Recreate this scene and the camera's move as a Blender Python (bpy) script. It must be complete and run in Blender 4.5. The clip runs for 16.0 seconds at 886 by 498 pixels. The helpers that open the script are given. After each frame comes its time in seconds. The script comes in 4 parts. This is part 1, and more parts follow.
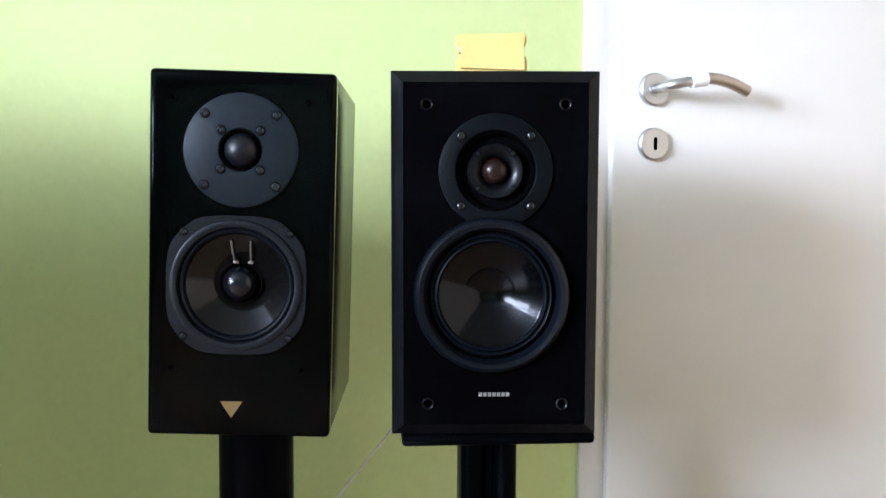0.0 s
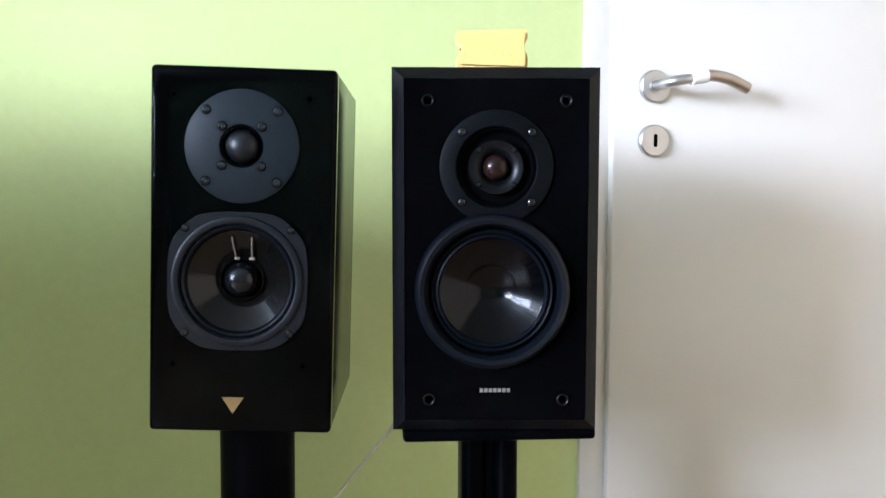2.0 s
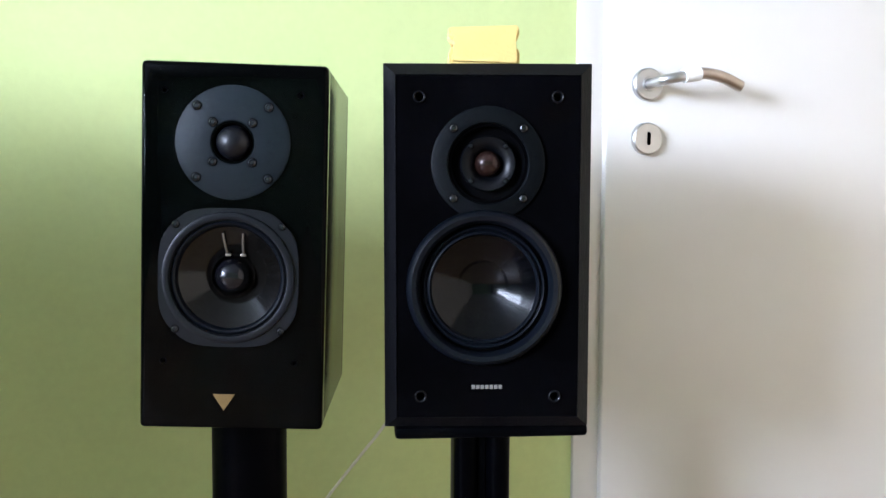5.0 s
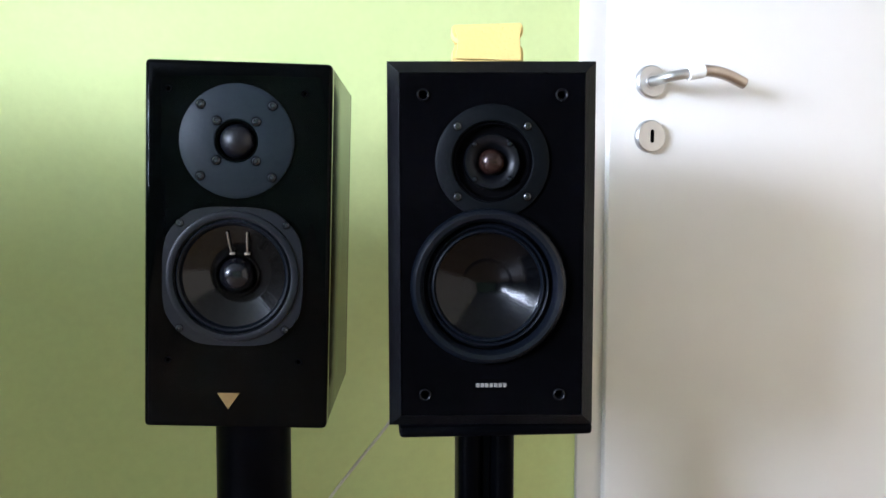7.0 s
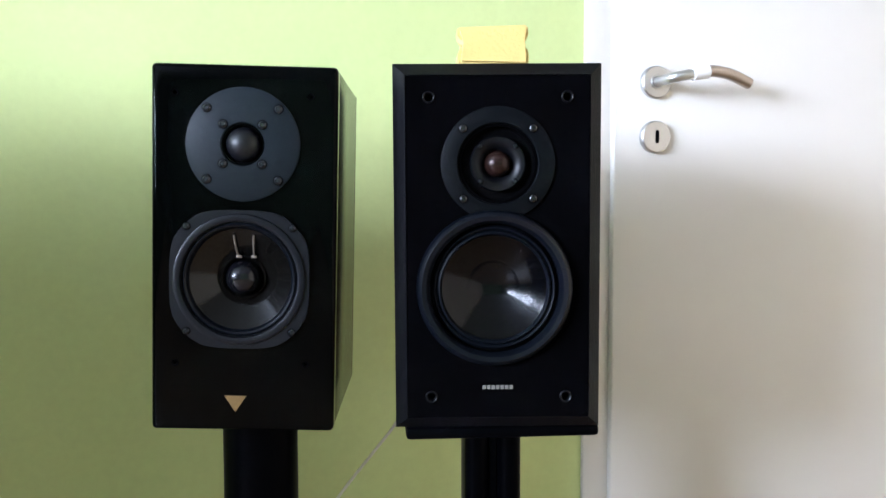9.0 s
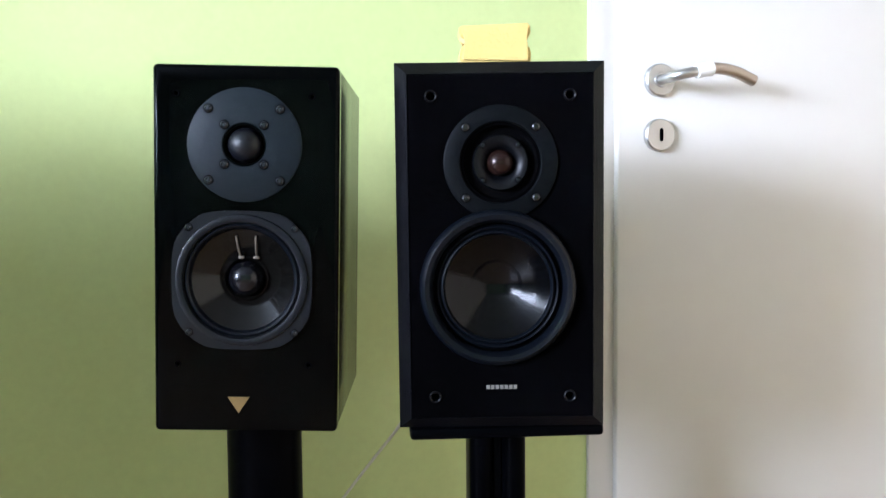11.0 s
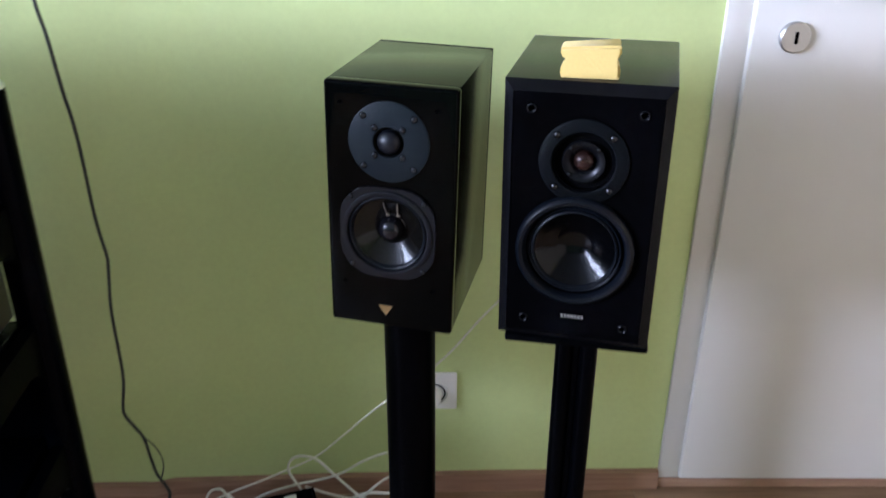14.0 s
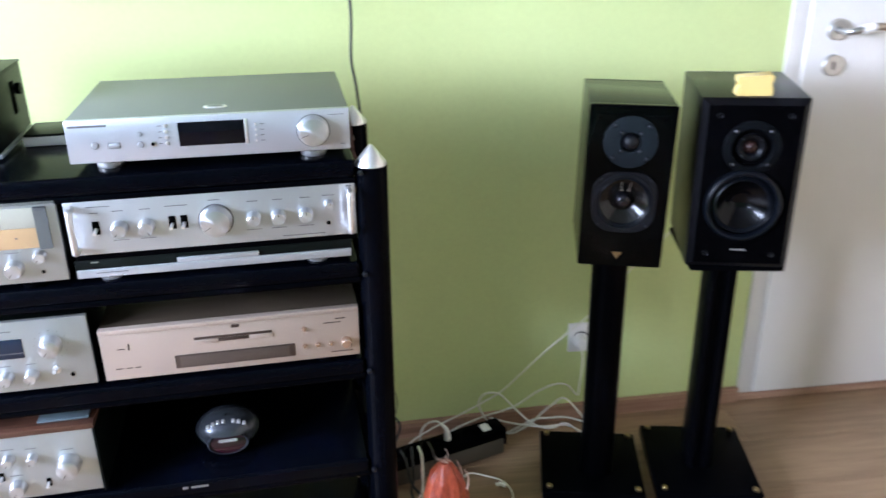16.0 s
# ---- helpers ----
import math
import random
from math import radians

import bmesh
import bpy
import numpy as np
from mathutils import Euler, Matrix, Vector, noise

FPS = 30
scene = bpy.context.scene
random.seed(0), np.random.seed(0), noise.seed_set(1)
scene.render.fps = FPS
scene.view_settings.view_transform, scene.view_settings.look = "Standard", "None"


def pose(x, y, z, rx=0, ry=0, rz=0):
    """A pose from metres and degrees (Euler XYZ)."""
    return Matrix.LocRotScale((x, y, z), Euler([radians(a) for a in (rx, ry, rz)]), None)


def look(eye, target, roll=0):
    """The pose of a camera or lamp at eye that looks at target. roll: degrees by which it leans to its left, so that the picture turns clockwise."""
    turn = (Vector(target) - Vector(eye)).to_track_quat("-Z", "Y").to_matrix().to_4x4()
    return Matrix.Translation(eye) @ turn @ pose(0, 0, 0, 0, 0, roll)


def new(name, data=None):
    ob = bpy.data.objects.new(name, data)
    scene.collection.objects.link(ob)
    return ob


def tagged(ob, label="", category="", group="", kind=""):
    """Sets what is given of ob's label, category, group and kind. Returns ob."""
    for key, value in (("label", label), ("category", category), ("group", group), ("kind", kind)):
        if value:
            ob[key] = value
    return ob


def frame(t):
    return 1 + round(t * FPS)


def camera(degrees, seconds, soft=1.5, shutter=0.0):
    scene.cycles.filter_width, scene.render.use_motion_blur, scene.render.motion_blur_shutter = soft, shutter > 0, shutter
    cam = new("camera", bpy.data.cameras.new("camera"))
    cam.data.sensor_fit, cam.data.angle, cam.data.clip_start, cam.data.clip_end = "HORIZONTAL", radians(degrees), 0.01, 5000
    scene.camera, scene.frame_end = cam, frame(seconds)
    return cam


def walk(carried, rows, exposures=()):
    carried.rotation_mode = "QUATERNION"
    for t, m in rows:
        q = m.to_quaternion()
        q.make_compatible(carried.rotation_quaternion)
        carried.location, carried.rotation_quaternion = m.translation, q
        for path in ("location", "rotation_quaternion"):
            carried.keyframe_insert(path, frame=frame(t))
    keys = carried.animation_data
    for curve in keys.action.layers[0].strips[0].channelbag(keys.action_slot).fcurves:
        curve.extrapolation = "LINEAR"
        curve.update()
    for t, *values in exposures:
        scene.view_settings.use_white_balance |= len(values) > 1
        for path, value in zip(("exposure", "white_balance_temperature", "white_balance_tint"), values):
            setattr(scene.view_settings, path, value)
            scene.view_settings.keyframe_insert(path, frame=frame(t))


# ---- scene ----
cam = camera(56.58, 16.0, shutter=0.55)
PATH = [
    (0, (0.3840, 0.1848, 0.8823), (0.9078, 2.1116, 0.7687), 0.30),
    (0.5, (0.3848, 0.1827, 0.8803), (0.9056, 2.1106, 0.7707), 0.25),
    (1, (0.3847, 0.1831, 0.8801), (0.9053, 2.1114, 0.7758), 0.15),
    (1.5, (0.3855, 0.1838, 0.8808), (0.9083, 2.1107, 0.7633), 0.33),
    (2, (0.3824, 0.1839, 0.8802), (0.9072, 2.1102, 0.7625), 0.26),
    (2.5, (0.3850, 0.1840, 0.8800), (0.9198, 2.1079, 0.7676), 0.18),
    (3, (0.3872, 0.1830, 0.8799), (0.9233, 2.1069, 0.7725), 0.07),
    (3.5, (0.3859, 0.1834, 0.8813), (0.9194, 2.1078, 0.7711), 0.14),
    (4, (0.3874, 0.1823, 0.8780), (0.9194, 2.1069, 0.7642), 0.18),
    (6.5, (0.3853, 0.1856, 0.8759), (0.9221, 2.1086, 0.7575), 0.36),
    (7, (0.3850, 0.1851, 0.8763), (0.9142, 2.1101, 0.7553), 0.12),
    (7.5, (0.3873, 0.1843, 0.8789), (0.9203, 2.1082, 0.7589), -0.01),
    (8, (0.3860, 0.1838, 0.8772), (0.9101, 2.1106, 0.7632), -0.06),
    (8.5, (0.3834, 0.1840, 0.8785), (0.8998, 2.1127, 0.7627), -0.09),
    (9, (0.3830, 0.1849, 0.8782), (0.9026, 2.1124, 0.7579), -0.11),
    (11.5, (0.3898, 0.1892, 0.8774), (0.8832, 2.1236, 0.7562), -0.83),
    (12, (0.4280, 0.2559, 0.8825), (0.7528, 2.2252, 0.7542), 0.61),
    (12.5, (0.4983, 0.3575, 0.8611), (0.6449, 2.3507, 0.7874), 0.26),
    (12.8, (0.4935, 0.4355, 0.8704), (0.6221, 2.4182, 0.6409), 0.90),
    (13, (0.5024, 0.4293, 0.9097), (0.5591, 2.3969, 0.5555), 0.73),
    (13.2, (0.4883, 0.3785, 1.0233), (0.5881, 2.3101, 0.5146), 2.98),
    (13.4, (0.4899, 0.3008, 1.1247), (0.5900, 2.1847, 0.4609), 0.70),
    (13.5, (0.4875, 0.2484, 1.1698), (0.5896, 2.1060, 0.4359), 0.74),
    (13.8, (0.4734, 0.0859, 1.2533), (0.4980, 1.9090, 0.4312), -1.00),
    (14, (0.4690, -0.0068, 1.2556), (0.4734, 1.7930, 0.3833), 0.17),
    (14.4, (0.4412, -0.1735, 1.3133), (0.4745, 1.6381, 0.4666), -2.69),
    (14.5, (0.4215, -0.2345, 1.3249), (0.4615, 1.5816, 0.4880), -2.38),
    (14.8, (0.2956, -0.3528, 1.3365), (0.3721, 1.4315, 0.4364), -2.81),
    (15, (0.2220, -0.4056, 1.3417), (0.2499, 1.4070, 0.4969), -3.47),
    (15.1, (0.1741, -0.4172, 1.3528), (0.2172, 1.4001, 0.5188), -3.32),
    (15.2, (0.1366, -0.4256, 1.3616), (0.2060, 1.4011, 0.5502), -3.24),
    (15.5, (0.0476, -0.4762, 1.3728), (0.2172, 1.3659, 0.6127), -1.54),
    (15.7, (-0.0349, -0.4956, 1.3759), (0.1189, 1.3381, 0.5924), -0.24),
    (15.9, (-0.1164, -0.5170, 1.3781), (0.0495, 1.3119, 0.5859), -0.84),
    (16, (-0.1542, -0.5317, 1.3796), (0.0700, 1.2915, 0.5885), -0.94),
]
walk(cam, [(t, look(eye, target, roll)) for t, eye, target, roll in PATH], [(0, -0.50, 5480, 20), (12.0, -0.50, 5480, 20), (12.5, -0.47, 5400, 20), (13.0, 0.2, 5250, 30), (13.5, -0.42, 5250, 27.5), (13.8, -0.66, 5250, 27), (14.0, -0.78, 5300, 26), (14.5, -0.62, 5350, 23), (15.0, -0.57, 5350, 22.5), (15.5, -0.66, 5350, 23.5), (16, -0.67, 5350, 23.5)])

# ---- light ----
world = bpy.data.worlds.new("sky")
scene.world = world
world.use_nodes = True
wn = world.node_tree.nodes
sky = wn.new("ShaderNodeTexSky")
sky.sky_type, sky.sun_disc = "NISHITA", False
sky.sun_elevation, sky.sun_rotation = radians(35), radians(200)
world.node_tree.links.new(sky.outputs[0], wn["Background"].inputs[0])
wn["Background"].inputs[1].default_value = 0.08


def window_light(name, m, sx, sy, watts, colour):
    """Sky light that stands in a window's opening."""
    d = bpy.data.lights.new(name, "AREA")
    d.shape, d.size, d.size_y, d.energy, d.color = "RECTANGLE", sx, sy, watts, colour
    ob = new(name, d)
    ob.matrix_world = m
    return ob


WIN_Y0, WIN_Y1, WIN_Z0, WIN_Z1 = -2.0, 0.15, 1.2, 2.3
XL, XR, YB, YW, ZC = -3.4, 2.3, -4.5, 1.399, 2.6
window_light("window_daylight", look((XL - 0.12, (WIN_Y0 + WIN_Y1) / 2, (WIN_Z0 + WIN_Z1) / 2), (2, (WIN_Y0 + WIN_Y1) / 2 , (WIN_Z0 + WIN_Z1) / 2)), WIN_Y1 - WIN_Y0 - 0.1, WIN_Z1 - WIN_Z0 - 0.1, 840, (0.88, 0.955, 1.0))


# ---- materials ----
def mat(name, colour, rough=0.5, metal=0.0, var=0.08, scale=40.0, bump=0.05, stretch=(1, 1, 1), coat=0.0, spec=0.5, big=3.0, sheen=0.0, brushed=0.0, ior=1.5):
    """A procedural surface: two scales of noise in colour, roughness and relief."""
    m = bpy.data.materials.new(name)
    m.use_nodes = True
    n, l = m.node_tree.nodes, m.node_tree.links
    b = n["Principled BSDF"]
    tc, mp = n.new("ShaderNodeTexCoord"), n.new("ShaderNodeMapping")
    mp.inputs["Scale"].default_value = stretch
    l.new(tc.outputs["Object"], mp.inputs["Vector"])
    n1, n2 = n.new("ShaderNodeTexNoise"), n.new("ShaderNodeTexNoise")
    n1.inputs["Scale"].default_value, n1.inputs["Detail"].default_value = scale, 6
    n2.inputs["Scale"].default_value, n2.inputs["Detail"].default_value = big, 3
    for q in (n1, n2):
        l.new(mp.outputs[0], q.inputs["Vector"])
    add = n.new("ShaderNodeMath")
    add.operation = "ADD"
    l.new(n1.outputs["Fac"], add.inputs[0])
    l.new(n2.outputs["Fac"], add.inputs[1])
    ramp = n.new("ShaderNodeValToRGB")
    e = ramp.color_ramp.elements
    e[0].position, e[1].position = 0.3, 0.72
    e[0].color = (*[c * (1 - var) for c in colour], 1)
    e[1].color = (*[min(1, c * (1 + var)) for c in colour], 1)
    half = n.new("ShaderNodeMath")
    half.operation = "MULTIPLY"
    half.inputs[1].default_value = 0.5
    l.new(add.outputs[0], half.inputs[0])
    l.new(half.outputs[0], ramp.inputs[0])
    l.new(ramp.outputs[0], b.inputs["Base Color"])
    rr = n.new("ShaderNodeMapRange")
    rr.inputs["To Min"].default_value, rr.inputs["To Max"].default_value = max(0.02, rough * (1 - min(0.2, 2.5 * var))), min(1, rough * (1 + min(0.2, 2.5 * var)))
    l.new(half.outputs[0], rr.inputs["Value"])
    l.new(rr.outputs[0], b.inputs["Roughness"])
    b.inputs["Metallic"].default_value = metal
    b.inputs["Specular IOR Level"].default_value = spec
    b.inputs["IOR"].default_value = ior
    b.inputs["Coat Weight"].default_value = coat
    b.inputs["Coat Roughness"].default_value = 0.06
    b.inputs["Sheen Weight"].default_value = sheen
    if brushed:
        tg = n.new("ShaderNodeTangent")
        tg.direction_type, tg.uv_map = "UV_MAP", "brush"
        l.new(tg.outputs[0], b.inputs["Tangent"])
        b.inputs["Anisotropic"].default_value = brushed
        b.inputs["Anisotropic Rotation"].default_value = 0.25 if brushed > 0.9 else 0.0
    if bump:
        bp = n.new("ShaderNodeBump")
        bp.inputs["Strength"].default_value, bp.inputs["Distance"].default_value = bump, 0.002
        l.new(n1.outputs["Fac"], bp.inputs["Height"])
        l.new(bp.outputs[0], b.inputs["Normal"])
    return m


def wood_mat(name, dark, light, rough, grain=(1.2, 22, 22), vary=0.12, coat=0.0):
    """Wood with long grain along x and a shade of its own for each board."""
    m = bpy.data.materials.new(name)
    m.use_nodes = True
    n, l = m.node_tree.nodes, m.node_tree.links
    b = n["Principled BSDF"]
    tc, mp, info = n.new("ShaderNodeTexCoord"), n.new("ShaderNodeMapping"), n.new("ShaderNodeObjectInfo")
    mp.inputs["Scale"].default_value = grain
    shift = n.new("ShaderNodeVectorMath")
    shift.operation = "ADD"
    comb = n.new("ShaderNodeCombineXYZ")
    mul = n.new("ShaderNodeMath")
    mul.operation = "MULTIPLY"
    mul.inputs[1].default_value = 37.0
    l.new(info.outputs["Random"], mul.inputs[0])
    l.new(mul.outputs[0], comb.inputs[0])
    l.new(mul.outputs[0], comb.inputs[1])
    l.new(tc.outputs["Object"], mp.inputs["Vector"])
    l.new(mp.outputs[0], shift.inputs[0])
    l.new(comb.outputs[0], shift.inputs[1])
    nz, nf = n.new("ShaderNodeTexNoise"), n.new("ShaderNodeTexNoise")
    nz.inputs["Scale"].default_value, nz.inputs["Detail"].default_value, nz.inputs["Distortion"].default_value = 1.6, 5, 0.8
    nf.inputs["Scale"].default_value, nf.inputs["Detail"].default_value = 9.0, 6
    for q in (nz, nf):
        l.new(shift.outputs[0], q.inputs["Vector"])
    mix = n.new("ShaderNodeMath")
    mix.operation = "MULTIPLY_ADD"
    mix.inputs[1].default_value, mix.inputs[2].default_value = 0.4, 0.0
    l.new(nf.outputs["Fac"], mix.inputs[0])
    add = n.new("ShaderNodeMath")
    add.operation = "MULTIPLY_ADD"
    add.inputs[1].default_value = 0.6
    l.new(nz.outputs["Fac"], add.inputs[0])
    l.new(mix.outputs[0], add.inputs[2])
    ramp = n.new("ShaderNodeValToRGB")
    e = ramp.color_ramp.elements
    e[0].position, e[0].color, e[1].position, e[1].color = 0.36, (*dark, 1), 0.64, (*light, 1)
    l.new(add.outputs[0], ramp.inputs[0])
    hsv = n.new("ShaderNodeHueSaturation")
    mr = n.new("ShaderNodeMapRange")
    mr.inputs["To Min"].default_value, mr.inputs["To Max"].default_value = 1 - vary, 1 + vary
    l.new(info.outputs["Random"], mr.inputs["Value"])
    l.new(mr.outputs[0], hsv.inputs["Value"])
    l.new(ramp.outputs[0], hsv.inputs["Color"])
    l.new(hsv.outputs[0], b.inputs["Base Color"])
    b.inputs["Roughness"].default_value = rough
    b.inputs["Coat Weight"].default_value, b.inputs["Coat Roughness"].default_value = coat, 0.1
    bp = n.new("ShaderNodeBump")
    bp.inputs["Strength"].default_value, bp.inputs["Distance"].default_value = 0.12, 0.001
    l.new(nf.outputs["Fac"], bp.inputs["Height"])
    l.new(bp.outputs[0], b.inputs["Normal"])
    return m


def glow_mat(name, colour, strength):
    m = bpy.data.materials.new(name)
    m.use_nodes = True
    b = m.node_tree.nodes["Principled BSDF"]
    b.inputs["Base Color"].default_value = (*colour, 1)
    b.inputs["Emission Color"].default_value = (*colour, 1)
    b.inputs["Emission Strength"].default_value = strength
    return m


M_WALL = mat("green_wall_paint", (0.555, 0.635, 0.262), 0.6, var=0.05, scale=90, bump=0.12, big=1.2)
# Unseen ceiling, its colour greyed down to weaken the fill from above.
M_CEIL = mat("ceiling_low_bounce", (0.30, 0.31, 0.32), 0.85, var=0.03, scale=80, bump=0.08)
# Unseen walls: the green is darkened so that they bounce less light.
M_FAR = mat("green_wall_low_bounce", (0.17, 0.25, 0.13), 0.8, var=0.05, scale=80, bump=0.08)
# Unseen side wall as a reflector: warm colour chosen for fill on the door.
M_EAST = mat("warm_bounce_wall", (0.68, 0.56, 0.42), 0.85, var=0.03, scale=80, bump=0.08)
M_FLOOR = wood_mat("oak_laminate", (0.185, 0.112, 0.058), (0.315, 0.205, 0.115), 0.36, grain=(1.0, 14, 14), vary=0.08)
M_SKIRT = wood_mat("oak_skirting", (0.24, 0.13, 0.075), (0.40, 0.24, 0.15), 0.4, grain=(0.8, 20, 20), vary=0.05)
M_DOOR = mat("white_door_lacquer", (0.685, 0.655, 0.59), 0.30, var=0.004, scale=60, bump=0, big=1.5)
M_FRAME = mat("white_frame_lacquer", (0.65, 0.615, 0.545), 0.34, var=0.02, scale=25, bump=0.03)
M_STEEL = mat("brushed_steel", (0.56, 0.55, 0.53), 0.38, 1.0, var=0.06, scale=200, bump=0.03, stretch=(1, 1, 12))
M_LEVER = mat("worn_brown_steel", (0.42, 0.36, 0.31), 0.34, 1.0, var=0.12, scale=160, bump=0.05, stretch=(8, 1, 1))
M_TAPE = mat("white_tape", (0.85, 0.84, 0.80), 0.6, var=0.05, scale=120, bump=0.2)
M_HOLE = mat("dark_hole", (0.001, 0.001, 0.0012), 0.7, var=0.3, spec=0.5, ior=1.05)
M_GLOSS = mat("black_piano_lacquer", (0.0006, 0.0008, 0.0008), 0.05, var=0.1, scale=60, bump=0.0, spec=0.5, ior=1.12)
M_ASH = mat("black_ash_veneer", (0.003, 0.0034, 0.003), 0.30, var=0.35, scale=60, bump=0.06, stretch=(14, 1, 1.0), spec=0.5, ior=1.36)
M_ASHV = mat("black_ash_veneer_upright", (0.0028, 0.0028, 0.0036), 0.38, var=0.5, scale=60, bump=0.25, stretch=(14, 14, 0.8), spec=0.5, ior=1.17)
M_SATIN = mat("satin_black_lacquer", (0.0025, 0.003, 0.0028), 0.21, var=0.2, scale=50, bump=0.03, stretch=(6, 6, 1), spec=0.5, ior=1.33)
M_BAFFLE = mat("matt_black_baffle", (0.0008, 0.0008, 0.0010), 0.6, var=0.2, scale=150, bump=0.05, spec=0.06, ior=1.06)
M_TWPLATE = mat("grey_tweeter_plate", (0.0068, 0.0100, 0.0125), 0.46, var=0.05, scale=220, bump=0.03, spec=0.10)
M_TWDARK = mat("charcoal_tweeter_plate", (0.0018, 0.0024, 0.0030), 0.5, var=0.1, scale=220, bump=0.05, spec=0.05)
M_HORN = mat("charcoal_tweeter_horn", (0.0015, 0.0018, 0.0026), 0.36, var=0.1, scale=220, bump=0.03, spec=0.16)
M_BASKET = mat("grey_basket", (0.0028, 0.0036, 0.0058), 0.36, var=0.1, scale=150, bump=0.05, spec=0.24)
M_RUBBER = mat("rubber_surround", (0.002, 0.003, 0.005), 0.36, var=0.12, scale=90, bump=0.04, spec=0.17)
M_CONE = mat("glossy_dark_cone", (0.0034, 0.0031, 0.0026), 0.14, var=0.3, scale=14, bump=0.01, spec=0.5, big=8, ior=1.34)
M_CONE2 = mat("polished_black_cone", (0.0006, 0.0007, 0.0010), 0.15, var=0.2, scale=30, bump=0.01, spec=0.5, ior=1.25)
M_CAP = mat("black_dust_cap", (0.004, 0.004, 0.006), 0.22, var=0.15, scale=60, bump=0.01, spec=0.4)
M_SOFTDOME = mat("dark_fabric_dome", (0.0022, 0.0028, 0.0050), 0.40, var=0.15, scale=300, bump=0.05, spec=0.3)
M_COPPER = mat("copper_brown_dome", (0.018, 0.008, 0.006), 0.26, 0.4, var=0.1, scale=80, bump=0.01, spec=0.4)
M_SCREW = mat("dark_screw", (0.05, 0.055, 0.062), 0.30, 0.9, var=0.15, scale=300)
M_SCREWB = mat("bright_screw", (0.07, 0.072, 0.075), 0.30, 1.0, var=0.15, scale=300)
M_BRASS = mat("brass_badge", (0.32, 0.225, 0.105), 0.36, 0.85, var=0.1, scale=150, bump=0.05)
M_LOGO = mat("silver_print", (0.30, 0.29, 0.27), 0.4, 0.5, var=0.05)
M_LEAD = mat("tinsel_lead", (0.22, 0.19, 0.15), 0.4, 0.5, var=0.1, scale=400, bump=0.2)
M_STAND = mat("black_powder_coat", (0.0006, 0.0007, 0.0011), 0.30, var=0.15, scale=300, bump=0.05, spec=0.22, ior=1.12)
M_GOLD = mat("gold_spike", (0.36, 0.27, 0.12), 0.3, 1.0, var=0.08, scale=100)
M_SPONGE = mat("yellow_sponge", (0.68, 0.50, 0.155), 0.95, var=0.06, scale=260, bump=0.25, sheen=0.2)
M_RACK = mat("rack_black_paint", (0.0007, 0.0010, 0.0020), 0.24, var=0.15, scale=180, bump=0.04, spec=0.36, ior=1.13)
M_SHELF = mat("black_shelf_laminate", (0.0008, 0.0012, 0.0026), 0.22, var=0.2, scale=60, bump=0.03, stretch=(1, 6, 6), spec=0.38, ior=1.16)
M_ALU = mat("silver_aluminium", (0.44, 0.465, 0.49), 0.34, 0.6, var=0.01, scale=60, bump=0, stretch=(0.4, 8, 8), brushed=0.8)
M_ALU2 = mat("champagne_silver", (0.58, 0.60, 0.61), 0.36, 0.75, var=0.01, scale=60, bump=0, stretch=(0.4, 8, 8), brushed=0.95)
M_ALUSP = mat("turned_aluminium", (0.82, 0.81, 0.79), 0.34, 0.85, var=0.05, scale=260, bump=0.03)
M_SPUN = mat("spun_aluminium", (0.62, 0.64, 0.66), 0.30, 0.9, var=0.05, scale=260, bump=0.0)
tangent = M_SPUN.node_tree.nodes.new("ShaderNodeTangent")
tangent.direction_type, tangent.axis = "RADIAL", "Y"
M_SPUN.node_tree.links.new(tangent.outputs[0], M_SPUN.node_tree.nodes["Principled BSDF"].inputs["Tangent"])
M_SPUN.node_tree.nodes["Principled BSDF"].inputs["Anisotropic"].default_value = 0.85
M_SPUN.node_tree.nodes["Principled BSDF"].inputs["Anisotropic Rotation"].default_value = 0.25
M_CASE = mat("grey_metal_case", (0.15, 0.16, 0.15), 0.5, 0.1, var=0.06, scale=250, bump=0.06)
M_BLACKCASE = mat("black_metal_case", (0.003, 0.0045, 0.004), 0.34, 0.0, var=0.12, scale=250, bump=0.08, spec=0.45, ior=1.22)
M_GOLDFACE = mat("pale_gold_face", (0.38, 0.305, 0.245), 0.36, 0.4, var=0.03, scale=220, bump=0.02, stretch=(0.5, 8, 8))
M_GOLDKNOB = mat("polished_gold_knob", (0.62, 0.46, 0.34), 0.22, 0.9, var=0.04, scale=150, bump=0.02)
M_GOLDCASE = mat("bronze_case", (0.055, 0.040, 0.026), 0.42, 0.3, var=0.06, scale=200, bump=0.05)
M_GOLDDARK = mat("bronze_display", (0.035, 0.022, 0.017), 0.25, var=0.1, scale=30, coat=0.15)
M_SCREEN = mat("black_display", (0.0015, 0.0015, 0.003), 0.10, var=0.15, scale=20, bump=0, spec=0.15)
M_BLUESCREEN = mat("blue_black_display", (0.012, 0.022, 0.045), 0.14, var=0.15, scale=20, bump=0, coat=0.4)
M_PRINT = mat("grey_print", (0.10, 0.10, 0.10), 0.6, var=0.05)
M_DIALUP = mat("dial_glass_cream", (0.50, 0.50, 0.40), 0.3, var=0.04, scale=30, coat=0.3)
M_DIALLOW = mat("dial_glass_amber", (0.56, 0.38, 0.19), 0.3, var=0.05, scale=30, coat=0.3)
M_WALNUT = wood_mat("walnut_case", (0.04, 0.017, 0.010), (0.105, 0.046, 0.026), 0.4, grain=(1.2, 26, 26))
